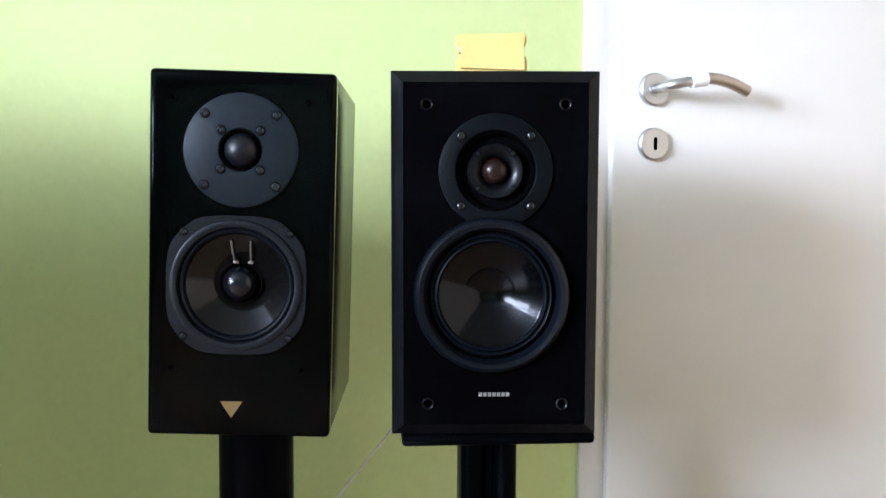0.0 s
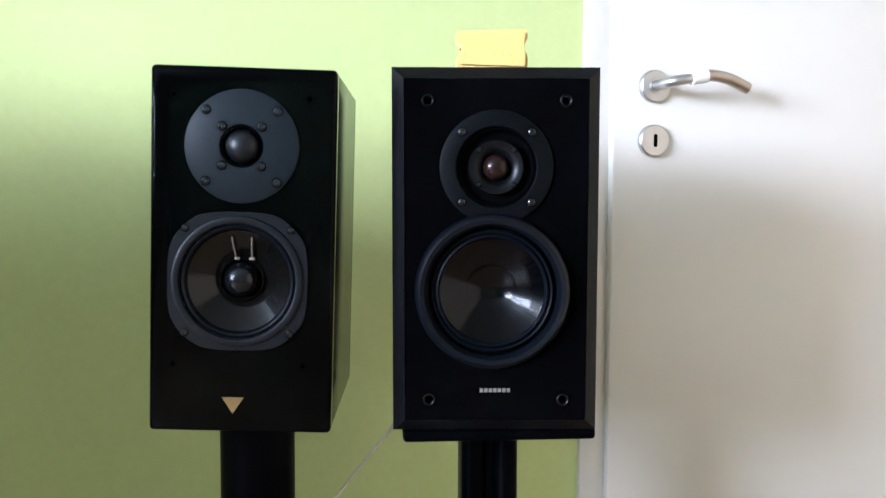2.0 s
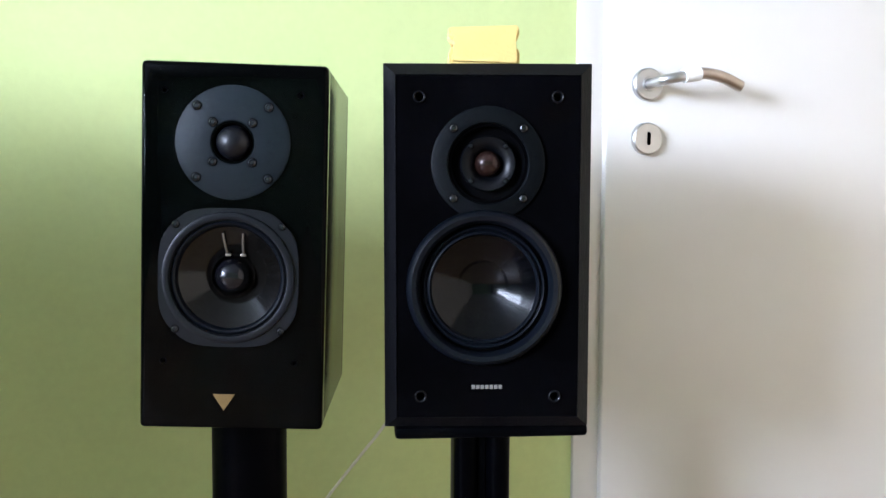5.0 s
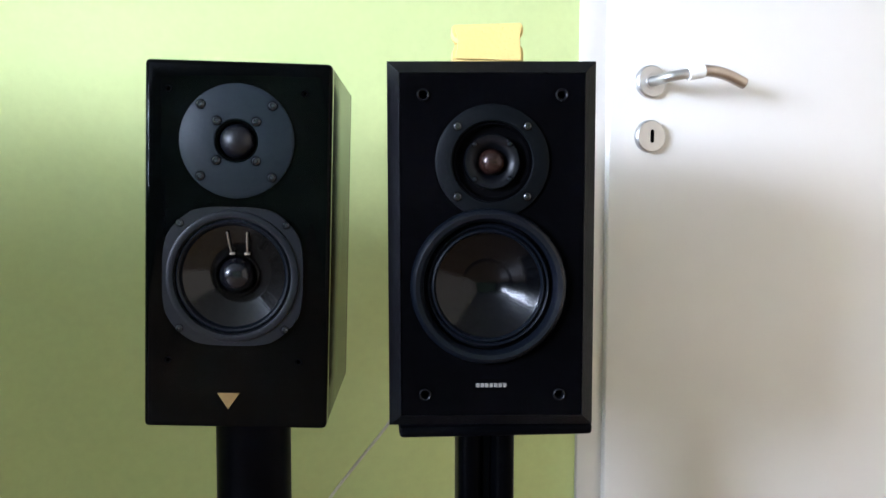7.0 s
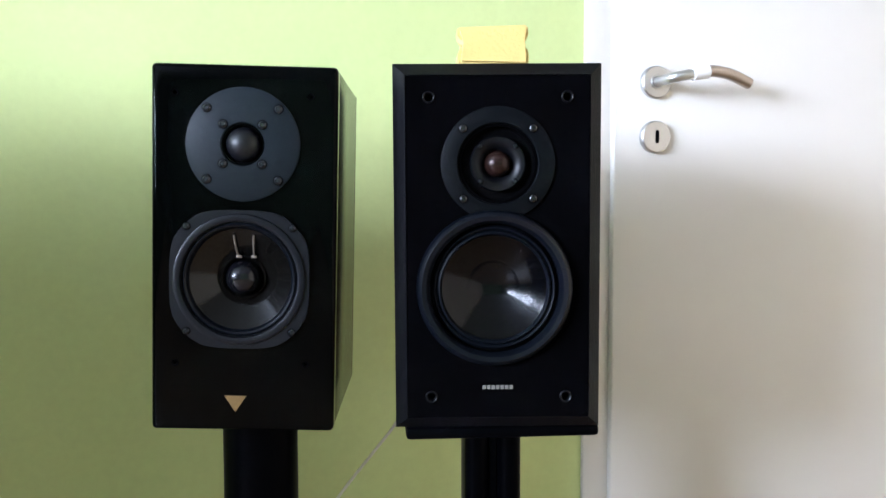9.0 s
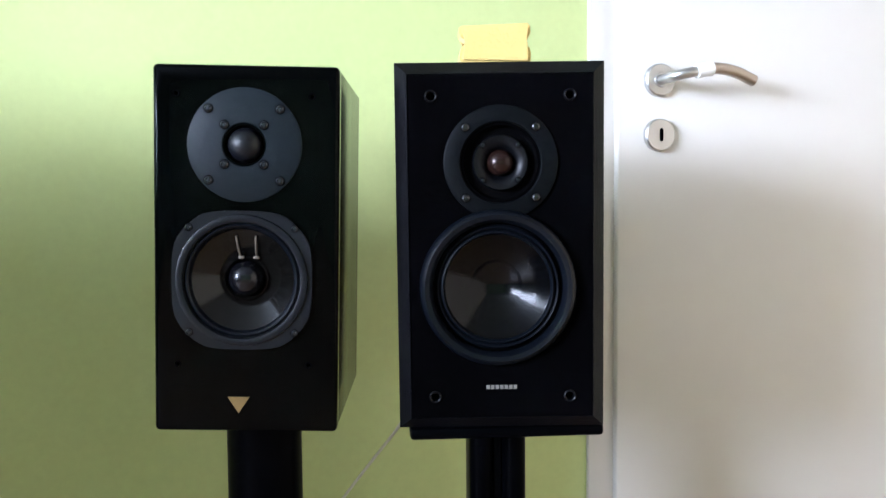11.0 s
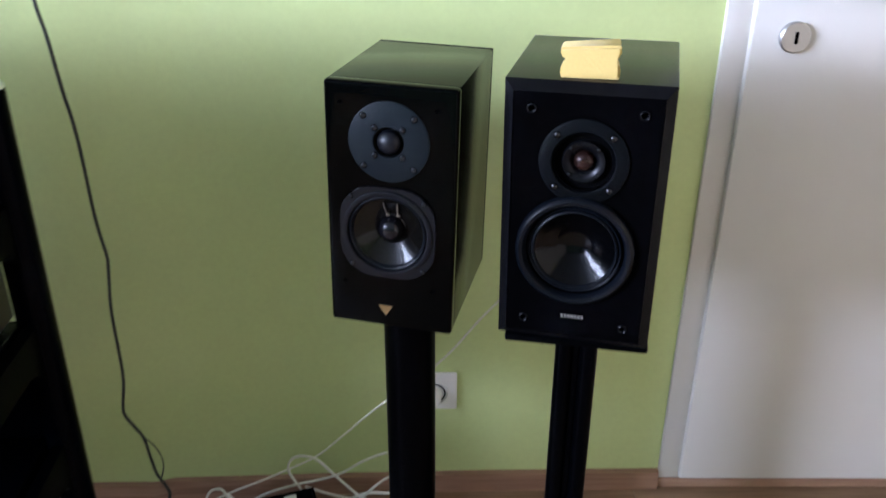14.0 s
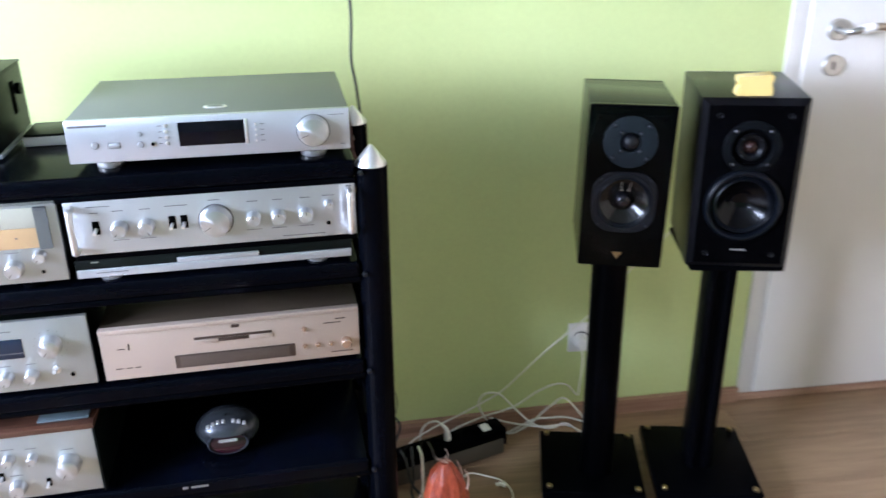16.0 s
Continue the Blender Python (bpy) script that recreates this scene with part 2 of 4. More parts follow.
M_PLASTICGREY = mat("grey_plastic", (0.045, 0.05, 0.058), 0.24, 0.4, var=0.15, scale=60, bump=0.02)
M_WHITEPL = mat("white_plastic", (0.80, 0.78, 0.73), 0.4, var=0.04, scale=60, bump=0.02)
M_CREAMPL = mat("cream_plastic", (0.075, 0.064, 0.045), 0.5, var=0.06, scale=50, bump=0.03)
M_CABLEW = mat("white_cable", (0.74, 0.72, 0.62), 0.5, var=0.07, scale=90, bump=0.05)
M_CABLEB = mat("black_cable", (0.014, 0.016, 0.013), 0.5, var=0.1, scale=90, bump=0.05)
M_WIRECU = mat("copper_wire", (0.11, 0.045, 0.03), 0.45, 0.2, var=0.3, scale=200, bump=0.2)
M_REDPL = mat("dark_red_display", (0.022, 0.004, 0.008), 0.15, var=0.1, coat=0.3)
M_SALT = wood_mat("orange_wrapped_block", (0.20, 0.022, 0.007), (0.42, 0.080, 0.030), 0.4, grain=(26, 26, 5), vary=0.02, coat=0.12)
M_WRAP = mat("pale_plastic_wrap", (0.72, 0.52, 0.44), 0.3, var=0.15, scale=60, bump=0.2, coat=0.3)
M_PALEGLASS = mat("pale_glass_plate", (0.10, 0.13, 0.145), 0.15, var=0.05, scale=30, coat=0.3)
M_WINFRAME = mat("white_window_plastic", (0.8, 0.8, 0.79), 0.35, var=0.03, scale=30, bump=0.02)
glass = bpy.data.materials.new("window_glass")
glass.use_nodes = True
gb = glass.node_tree.nodes["Principled BSDF"]
gb.inputs["Transmission Weight"].default_value, gb.inputs["Roughness"].default_value, gb.inputs["IOR"].default_value = 1.0, 0.0, 1.45


# ---- mesh helpers ----
def mesh_ob(name, bm, material, smooth=None):
    me = bpy.data.meshes.new(name)
    bmesh.ops.recalc_face_normals(bm, faces=bm.faces)
    if smooth is not None:
        for f in bm.faces:
            f.smooth = True
        for e in bm.edges:
            if len(e.link_faces) == 2 and e.calc_face_angle(0) > radians(smooth):
                e.smooth = False
    bm.to_mesh(me)
    bm.free()
    me.materials.append(material)
    return new(name, me)


def brush_lines(me):
    """A flat map whose first axis runs along x, for metal brushed that way."""
    uv = me.uv_layers.new(name="brush")
    for lp in me.loops:
        co = me.vertices[lp.vertex_index].co
        uv.data[lp.index].uv = (co.x + 0.31 * co.y, co.z + 0.27 * co.y)


def part(name, bm, material, parent, label="", smooth=35, m=None):
    ob = mesh_ob(name, bm, material, smooth)
    if material in (M_ALU, M_ALU2):
        brush_lines(ob.data)
    ob.parent = parent
    if m is not None:
        ob.matrix_basis = m
    if label:
        tagged(ob, label)
    return ob


def thing(name, m, label, category, group="", kind=""):
    ob = new(name)
    ob.empty_display_size = 0.05
    ob.matrix_world = m
    return tagged(ob, label, category, group, kind)


def box(x0, x1, y0, y1, z0, z1, bevel=0.0, seg=2, bm=None):
    b = bmesh.new()
    bmesh.ops.create_cube(b, size=1)
    for v in b.verts:
        v.co = Vector(((x0 + x1) / 2 + v.co.x * (x1 - x0), (y0 + y1) / 2 + v.co.y * (y1 - y0), (z0 + z1) / 2 + v.co.z * (z1 - z0)))
    if bevel:
        bmesh.ops.bevel(b, geom=list(b.edges), offset=bevel, segments=seg, affect="EDGES", profile=0.5)
    return join(bm, b)


def join(a, b):
    """b's mesh added to a."""
    if a is None:
        return b
    me = bpy.data.meshes.new("t")
    b.to_mesh(me)
    b.free()
    a.from_mesh(me)
    bpy.data.meshes.remove(me)
    return a


def lathe(profile, seg=48, cx=0.0, cz=0.0, axis="y", bm=None):
    """Turns (radius, depth) pairs about an axis that points along y (or z)."""
    b = bmesh.new()
    rings = []
    for r, d in profile:
        if r < 1e-6:
            p = (cx, d, cz) if axis == "y" else (cx, cz, d)
            rings.append([b.verts.new(p)])
        else:
            ring = []
            for i in range(seg):
                a = 2 * math.pi * i / seg
                p = (cx + r * math.cos(a), d, cz + r * math.sin(a)) if axis == "y" else (cx + r * math.cos(a), cz + r * math.sin(a), d)
                ring.append(b.verts.new(p))
            rings.append(ring)
    for q, w in zip(rings, rings[1:]):
        for i in range(seg):
            j = (i + 1) % seg
            if len(q) == 1 and len(w) > 1:
                b.faces.new((q[0], w[i], w[j]))
            elif len(w) == 1 and len(q) > 1:
                b.faces.new((q[i], q[j], w[0]))
            elif len(q) > 1:
                b.faces.new((q[i], q[j], w[j], w[i]))
    return join(bm, b)


def spline(points, steps=8):
    """A smooth line through points."""
    p = [Vector(q) for q in points]
    p = [p[0] * 2 - p[1]] + p + [p[-1] * 2 - p[-2]]
    out = []
    for i in range(1, len(p) - 2):
        for k in range(steps):
            t = k / steps
            a, b, c, d = p[i - 1], p[i], p[i + 1], p[i + 2]
            out.append(0.5 * ((2 * b) + (c - a) * t + (2 * a - 5 * b + 4 * c - d) * t * t + (3 * b - a - 3 * c + d) * t ** 3))
    out.append(p[-2])
    return out


def tube(points, radius, steps=8, seg=8, bm=None, taper=None):
    """A round bar or cable along a smooth line through points."""
    line = spline(points, steps) if steps > 1 else [Vector(q) for q in points]
    b = bmesh.new()
    rings, side = [], None
    for i, q in enumerate(line):
        d = (line[min(i + 1, len(line) - 1)] - line[max(i - 1, 0)]).normalized()
        if side is None:
            side = d.orthogonal().normalized()
        side = (side - d * side.dot(d)).normalized()
        up = d.cross(side)
        r = radius if taper is None else radius + (taper - radius) * i / (len(line) - 1)
        rings.append([b.verts.new(q + r * (math.cos(2 * math.pi * k / seg) * side + math.sin(2 * math.pi * k / seg) * up)) for k in range(seg)])
    for q, w in zip(rings, rings[1:]):
        for k in range(seg):
            b.faces.new((q[k], q[(k + 1) % seg], w[(k + 1) % seg], w[k]))
    b.faces.new(list(reversed(rings[0])))
    b.faces.new(rings[-1])
    return join(bm, b)


def prism(outline, y0, y1, bevel=0.0):
    """An outline in (x, z) given depth from y0 to y1."""
    b = bmesh.new()
    f = [b.verts.new((x, y0, z)) for x, z in outline]
    k = [b.verts.new((x, y1, z)) for x, z in outline]
    b.faces.new(f)
    b.faces.new(list(reversed(k)))
    for i in range(len(f)):
        j = (i + 1) % len(f)
        b.faces.new((f[i], k[i], k[j], f[j]))
    if bevel:
        bmesh.ops.bevel(b, geom=[e for e in b.edges if abs(e.verts[0].co.y - e.verts[1].co.y) < 1e-6], offset=bevel, segments=2, affect="EDGES")
    return b


def bored(bm, holes):
    """The solid bm with cylinders (x, z, radius, y0, y1) cut out of it."""
    solid = mesh_ob("solid", bm, M_HOLE)
    cut = None
    for x, z, r, y0, y1 in holes:
        cut = lathe([(0, y0), (r, y0), (r, y1), (0, y1)], 48, x, z, bm=cut)
    tool = mesh_ob("tool", cut, M_HOLE)
    md = solid.modifiers.new("bore", "BOOLEAN")
    md.object, md.operation, md.solver = tool, "DIFFERENCE", "EXACT"
    me = bpy.data.meshes.new_from_object(solid.evaluated_get(bpy.context.evaluated_depsgraph_get()))
    out = bmesh.new()
    out.from_mesh(me)
    old = [me, solid.data, tool.data]
    bpy.data.objects.remove(solid)
    bpy.data.objects.remove(tool)
    for q in old:
        bpy.data.meshes.remove(q)
    return out


def rounded(w, h, r, n=8, cx=0.0, cz=0.0):
    """The outline of a rectangle with round corners."""
    out = []
    for sx, sz, a0 in ((1, 1, 0), (-1, 1, 90), (-1, -1, 180), (1, -1, 270)):
        for k in range(n + 1):
            a = radians(a0 + 90 * k / n)
            out.append((cx + sx * (w / 2 - r) + r * math.cos(a), cz + sz * (h / 2 - r) + r * math.sin(a)))
    return out


def structure(name, bm, material, label, category):
    return tagged(mesh_ob(name, bm, material, 35), label, category, kind="structure")


# ---- the room ----
DX0, DX1, DZ1 = 0.985, 1.859, 2.045      # door leaf
FX0, FX1, FZ1 = 0.9415, 1.911, 2.10     # door frame outside
BEND = ((XL - 0.2, 1.335), (-1.3, 1.335), (-0.135, 1.354), (-0.098, 1.367), (0.22, 1.381), (0.52, 1.391), (FX0 + 0.03, YW))   # wall line behind the rack
T = 0.2



def wall_y(x):
    """The wall's face at x."""
    for (x0, y0), (x1, y1) in zip(BEND, BEND[1:]):
        if x <= x1:
            return y0 + (y1 - y0) * (x - x0) / (x1 - x0)
    return YW


def along_wall(z0, z1, back, front, x0, x1):
    """A slab that follows the wall's line."""
    xs = [x0] + [x for x, y in BEND if x0 < x < x1] + [x1]
    b = bmesh.new()
    rows = [[b.verts.new((x, y, z)) for y, z in ((wall_y(x) - front, z0), (wall_y(x) - front, z1), (back if back > 1 else wall_y(x) - back, z1), (back if back > 1 else wall_y(x) - back, z0))] for x in xs]
    for p, q in zip(rows, rows[1:]):
        for k in range(4):
            b.faces.new((p[k], p[(k + 1) % 4], q[(k + 1) % 4], q[k]))
    b.faces.new(rows[0])
    b.faces.new(list(reversed(rows[-1])))
    return b


wall = along_wall(0, ZC, YW + T, 0.0, XL - T, FX0 + 0.03)
wall = box(FX1 - 0.03, XR + T, YW, YW + T, 0, ZC, bm=wall)
wall = box(FX0 + 0.03, FX1 - 0.03, YW, YW + T, FZ1 - 0.03, ZC, bm=wall)
structure("wall_north", wall, M_WALL, "bright green painted wall with a white door", "wall")
structure("wall_east", box(XR, XR + T, YB - T, YW, 0, ZC), M_EAST, "plain unseen side wall, warm and pale to bounce fill light", "wall")
# South wall, its colour dimmed to keep fill and reflections low.
structure("wall_south", box(XL - T, XR + T, YB - T, YB, 0, ZC), M_FAR, "plain unseen green wall, darkened to cut bounce light", "wall")
w = box(XL - T, XL, YB, 1.335, 0, WIN_Z0)
w = box(XL - T, XL, YB, 1.335, WIN_Z1, ZC, bm=w)
w = box(XL - T, XL, YB, WIN_Y0, WIN_Z0, WIN_Z1, bm=w)
w = box(XL - T, XL, WIN_Y1, 1.335, WIN_Z0, WIN_Z1, bm=w)
structure("wall_west", w, M_FAR, "unseen green wall with a window opening, darkened to cut bounce light", "wall")
structure("ceiling", box(XL - T, XR + T, YB - T, YW + T, ZC, ZC + 0.15), M_CEIL, "plain unseen ceiling, greyed to cut bounce light", "ceiling")

WMID = (WIN_Y0 + WIN_Y1) / 2
win = thing("window_1", pose(XL - 0.06, 0, 0), "white plastic framed window letting daylight in", "window", kind="structure")
fr = box(-0.03, 0.03, WIN_Y0, WIN_Y0 + 0.06, WIN_Z0, WIN_Z1, 0.004)
fr = box(-0.03, 0.03, WIN_Y1 - 0.06, WIN_Y1, WIN_Z0, WIN_Z1, 0.004, bm=fr)
fr = box(-0.03, 0.03, WIN_Y0 + 0.06, WIN_Y1 - 0.06, WIN_Z0, WIN_Z0 + 0.06, 0.004, bm=fr)
fr = box(-0.03, 0.03, WIN_Y0 + 0.06, WIN_Y1 - 0.06, WIN_Z1 - 0.06, WIN_Z1, 0.004, bm=fr)
fr = box(-0.028, 0.028, WMID - 0.035, WMID + 0.035, WIN_Z0 + 0.06, WIN_Z1 - 0.06, 0.004, bm=fr)
part("window_frame", fr, M_WINFRAME, win)
part("window_sill", box(0.035, 0.24, WIN_Y0 - 0.04, WIN_Y1 + 0.04, WIN_Z0 - 0.03, WIN_Z0 - 0.002, 0.006), M_WINFRAME, win)
for y0, y1 in ((WIN_Y0 + 0.06, WMID - 0.035), (WMID + 0.035, WIN_Y1 - 0.06)):
    p = part("pane", box(-0.004, 0.004, y0, y1, WIN_Z0 + 0.06, WIN_Z1 - 0.06), glass, win)
    p.visible_shadow = False

# door frame and leaf
frame_door = thing("door_frame", pose(0, 0, 0), "white lacquered wooden door frame", "door frame", kind="structure")
part("jamb", box(FX0, FX0 + 0.0535, YW - 0.008, YW + T, 0.0245, FZ1, 0.003), M_FRAME, frame_door)
part("jamb", box(FX1 - 0.062, FX1, YW - 0.008, YW + T, 0.0245, FZ1, 0.003), M_FRAME, frame_door)
part("threshold", box(FX0, FX1, YW - 0.010, YW + T, 0.0, 0.024, 0.003), M_SKIRT, frame_door, "oak threshold under the door")
part("head", box(FX0 + 0.0535, FX1 - 0.062, YW - 0.008, YW + T, FZ1 - 0.062, FZ1, 0.003), M_FRAME, frame_door)

door = thing("door_1", pose(DX0, YW - 0.019, 0), "closed plain white lacquered interior door with steel lever", "door", kind="structure")
W = DX1 - DX0
part("leaf", box(0, W, 0, 0.04, 0.031, DZ1, 0.004, 3), M_DOOR, door)
HX, HZ, KZ = 1.056 - DX0, 1.0637, 0.9772
rose = lathe([(0, -0.009), (0.010, -0.009), (0.0235, -0.009), (0.0258, -0.007), (0.0262, 0.0)], 48, HX, HZ)
part("rosette", rose, M_STEEL, door, "round brushed steel handle rosette")
hd = part("handle", tube([(HX, -0.006, HZ), (HX, -0.030, HZ), (HX + 0.003, -0.047, HZ + 0.001), (HX + 0.018, -0.056, HZ + 0.004), (HX + 0.038, -0.058, HZ + 0.008)], 0.0082, 8, 16), M_STEEL, door, "brushed steel lever neck")
part("collar", lathe([(0.0086, -0.0088), (0.0088, -0.0105), (0.0112, -0.0105), (0.0118, -0.0088)], 32, HX, HZ), M_STEEL, door, "steel ring at the lever's root")
part("lever", tube([(HX + 0.034, -0.058, HZ + 0.0075), (HX + 0.065, -0.058, HZ + 0.0125), (HX + 0.10, -0.056, HZ + 0.0085), (HX + 0.136, -0.053, HZ - 0.004)], 0.0092, 8, 16), M_LEVER, hd, "curved brownish steel lever grip")
part("tape", tube([(HX + 0.032, -0.058, HZ + 0.007), (HX + 0.045, -0.058, HZ + 0.0095), (HX + 0.058, -0.058, HZ + 0.0115)], 0.0112, 4, 16), M_TAPE, hd, "white tape wrapped round the lever")
key = part("key_rosette", lathe([(0, -0.009), (0.010, -0.009), (0.0235, -0.009), (0.0258, -0.007), (0.0262, 0.0)], 48, HX, KZ), M_STEEL, door, "round brushed steel keyhole rosette")
part("keyhole", prism(rounded(0.0062, 0.021, 0.003, 5, HX + 0.001, KZ), -0.0096, -0.006), M_HOLE, key)

# skirting along the wall
structure("baseboard", along_wall(0, 0.046, 0.001, 0.016, XL, FX0 - 0.001), M_SKIRT, "low oak wood skirting board along the wall", "skirting")


# ---- loudspeakers ----
def screw(parent, x, z, y, r, material, label=""):
    b = lathe([(0, y - 0.0018), (r * 0.45, y - 0.0018), (r * 0.5, y - 0.0012), (r * 0.62, y - 0.0022), (r, y - 0.0012), (r, y + 0.001)], 14, x, z)
    k = part("screw", b, material, parent, label)
    part("recess", lathe([(r * 1.0, y - 0.0004), (r * 1.28, y - 0.0003), (r * 1.32, y + 0.0004)], 18, x, z), M_HOLE, parent)
    return k


def gloss_speaker(m):
    """Piano black two-way box: round grey tweeter plate, square-shouldered woofer, brass triangle."""
    W, H, D = 0.1707, 0.3415, 0.2364
    s = thing("loudspeaker", m, "glossy black bookshelf loudspeaker with a brass triangle badge", "loudspeaker", "loudspeakers on stands")
    tx, tz, wx, wz = -0.001, 0.2685, -0.003, 0.1435
    body = bored(box(-W / 2, W / 2, 0, 0.02, 0, H, 0.0045, 3), [(wx, wz, 0.055, -0.01, 0.03), (tx, tz, 0.018, -0.01, 0.03)] + [(x, z, 0.0022, -0.01, 0.012) for x, z in ((-0.0635, 0.3145), (0.0605, 0.3135), (-0.063, 0.064), (0.0585, 0.064))])
    part("front_panel", body, M_GLOSS, s, "high gloss black front panel")
    part("cabinet", bored(box(-W / 2 + 0.0008, W / 2 - 0.0008, 0.0205, D - 0.0092, 0.0008, H - 0.0008, 0.002), [(wx, wz, 0.052, 0.0, 0.08)]), M_SATIN, s, "satin black cabinet body")
    part("rear_panel", box(-W / 2 + 0.0008, W / 2 - 0.0008, D - 0.0075, D, 0.0008, H - 0.0008, 0.0015), M_SATIN, s)
    part("rear_seam", box(-W / 2 + 0.0022, W / 2 - 0.0022, D - 0.010, D - 0.007, 0.0022, H - 0.0022), M_HOLE, s)
    tw = part("tweeter", lathe([(0.0195, -0.001), (0.0205, -0.0028), (0.0505, -0.0028), (0.0525, -0.0018), (0.0528, 0.0005)], 72, tx, tz), M_TWPLATE, s, "flat round grey tweeter plate")
    part("dome_seat", lathe([(0.0198, -0.0015), (0.0185, 0.002), (0.0165, 0.004), (0.0, 0.005)], 40, tx, tz), M_HOLE, tw)
    part("dome", lathe([(0.0158, 0.003), (0.0150, -0.002), (0.0125, -0.0062), (0.0085, -0.0092), (0.004, -0.0106), (0, -0.011)], 40, tx, tz), M_SOFTDOME, tw, "dark soft fabric dome")
    for a in (45, 135, 225, 315):
        for r in (0.0255, 0.0462):
            screw(tw, tx + r * math.cos(radians(a)), tz + r * math.sin(radians(a)), -0.0028, 0.0036, M_SCREW)
    # woofer: basket plate cut to a circle with four shoulders
    out = []
    for i in range(96):
        a = 2 * math.pi * i / 96
        c, q = abs(math.cos(a)), abs(math.sin(a))
        r = 0.0645 / max((c ** 3.2 + q ** 3.2) ** (1 / 3.2), 1e-6)
        out.append((wx + min(r, 0.0715) * math.cos(a), wz + min(r, 0.0715) * math.sin(a)))
    wf = part("woofer", bored(prism(out, -0.004, 0.0006, 0.0012), [(wx, wz, 0.0535, -0.02, 0.02)]), M_BASKET, s, "grey woofer with square-shouldered basket")
    part("surround_ring", lathe([(0.0613, -0.0035), (0.0606, -0.0062), (0.0575, -0.0070), (0.0545, -0.0062), (0.0535, -0.003), (0.0532, 0.004)], 72, wx, wz), M_BASKET, wf)
    part("surround", lathe([(0.0536, 0.000), (0.0528, -0.0028), (0.0510, -0.0040), (0.0492, -0.0028), (0.0478, 0.0010), (0.0470, 0.0018)], 72, wx, wz), M_RUBBER, wf, "black rubber surround")
    part("cone", lathe([(0.0478, 0.0012), (0.0440, 0.0034), (0.0360, 0.0082), (0.0260, 0.0143), (0.0165, 0.0202)], 72, wx, wz), M_CONE, wf, "glossy smoky dark cone")
    part("cap_rim", lathe([(0.0215, 0.0174), (0.0212, 0.0152), (0.0198, 0.0140), (0.018, 0.0157), (0.017, 0.0200)], 48, wx, wz), M_CONE, wf)
    part("dust_cap", lathe([(0.0168, 0.0225), (0.0166, 0.016), (0.0155, 0.0095), (0.0128, 0.0045), (0.0088, 0.0015), (0.004, 0.0002), (0, 0)], 48, wx, wz), M_CAP, wf, "glossy black ball dust cap")
    for dx, k in ((-0.0045, -1), (0.0095, 1)):
        part("lead_wire", tube([(wx + dx + 0.0005 * k, 0.0145, wz + 0.0205), (wx + dx + 0.0010 * k, 0.0095, wz + 0.0265), (wx + dx + 0.0016 * k, 0.0052, wz + 0.0335), (wx + dx + 0.0022 * k, 0.0022, wz + 0.041)], 0.0010, 4, 6), M_LEAD, wf, "pale lead wire on the cone")
        part("lead_joint", box(wx + dx - 0.0022, wx + dx + 0.0030, 0.0125, 0.0165, wz + 0.0188, wz + 0.0215, 0.0006), M_LEAD, wf)
    for x, z in ((-1, 1), (1, 1), (-1, -1), (1, -1)):
        screw(wf, wx + x * 0.0487, wz + z * 0.0487, -0.004, 0.0030, M_SCREW)
    for x, z in ((-0.0635, 0.3145), (0.0605, 0.3135), (-0.063, 0.064), (0.0585, 0.064)):
        part("grille_socket", lathe([(0.0020, 0.008), (0.0020, -0.0002), (0.0032, -0.0006), (0.0034, 0.0003)], 18, x, z), M_HOLE, s)
    part("badge", prism([(-0.017, 0.0335), (0.0038, 0.0335), (-0.0066, 0.0178)], -0.0012, 0.0004, 0.0003), M_BRASS, s, "brass triangle badge")
    return s


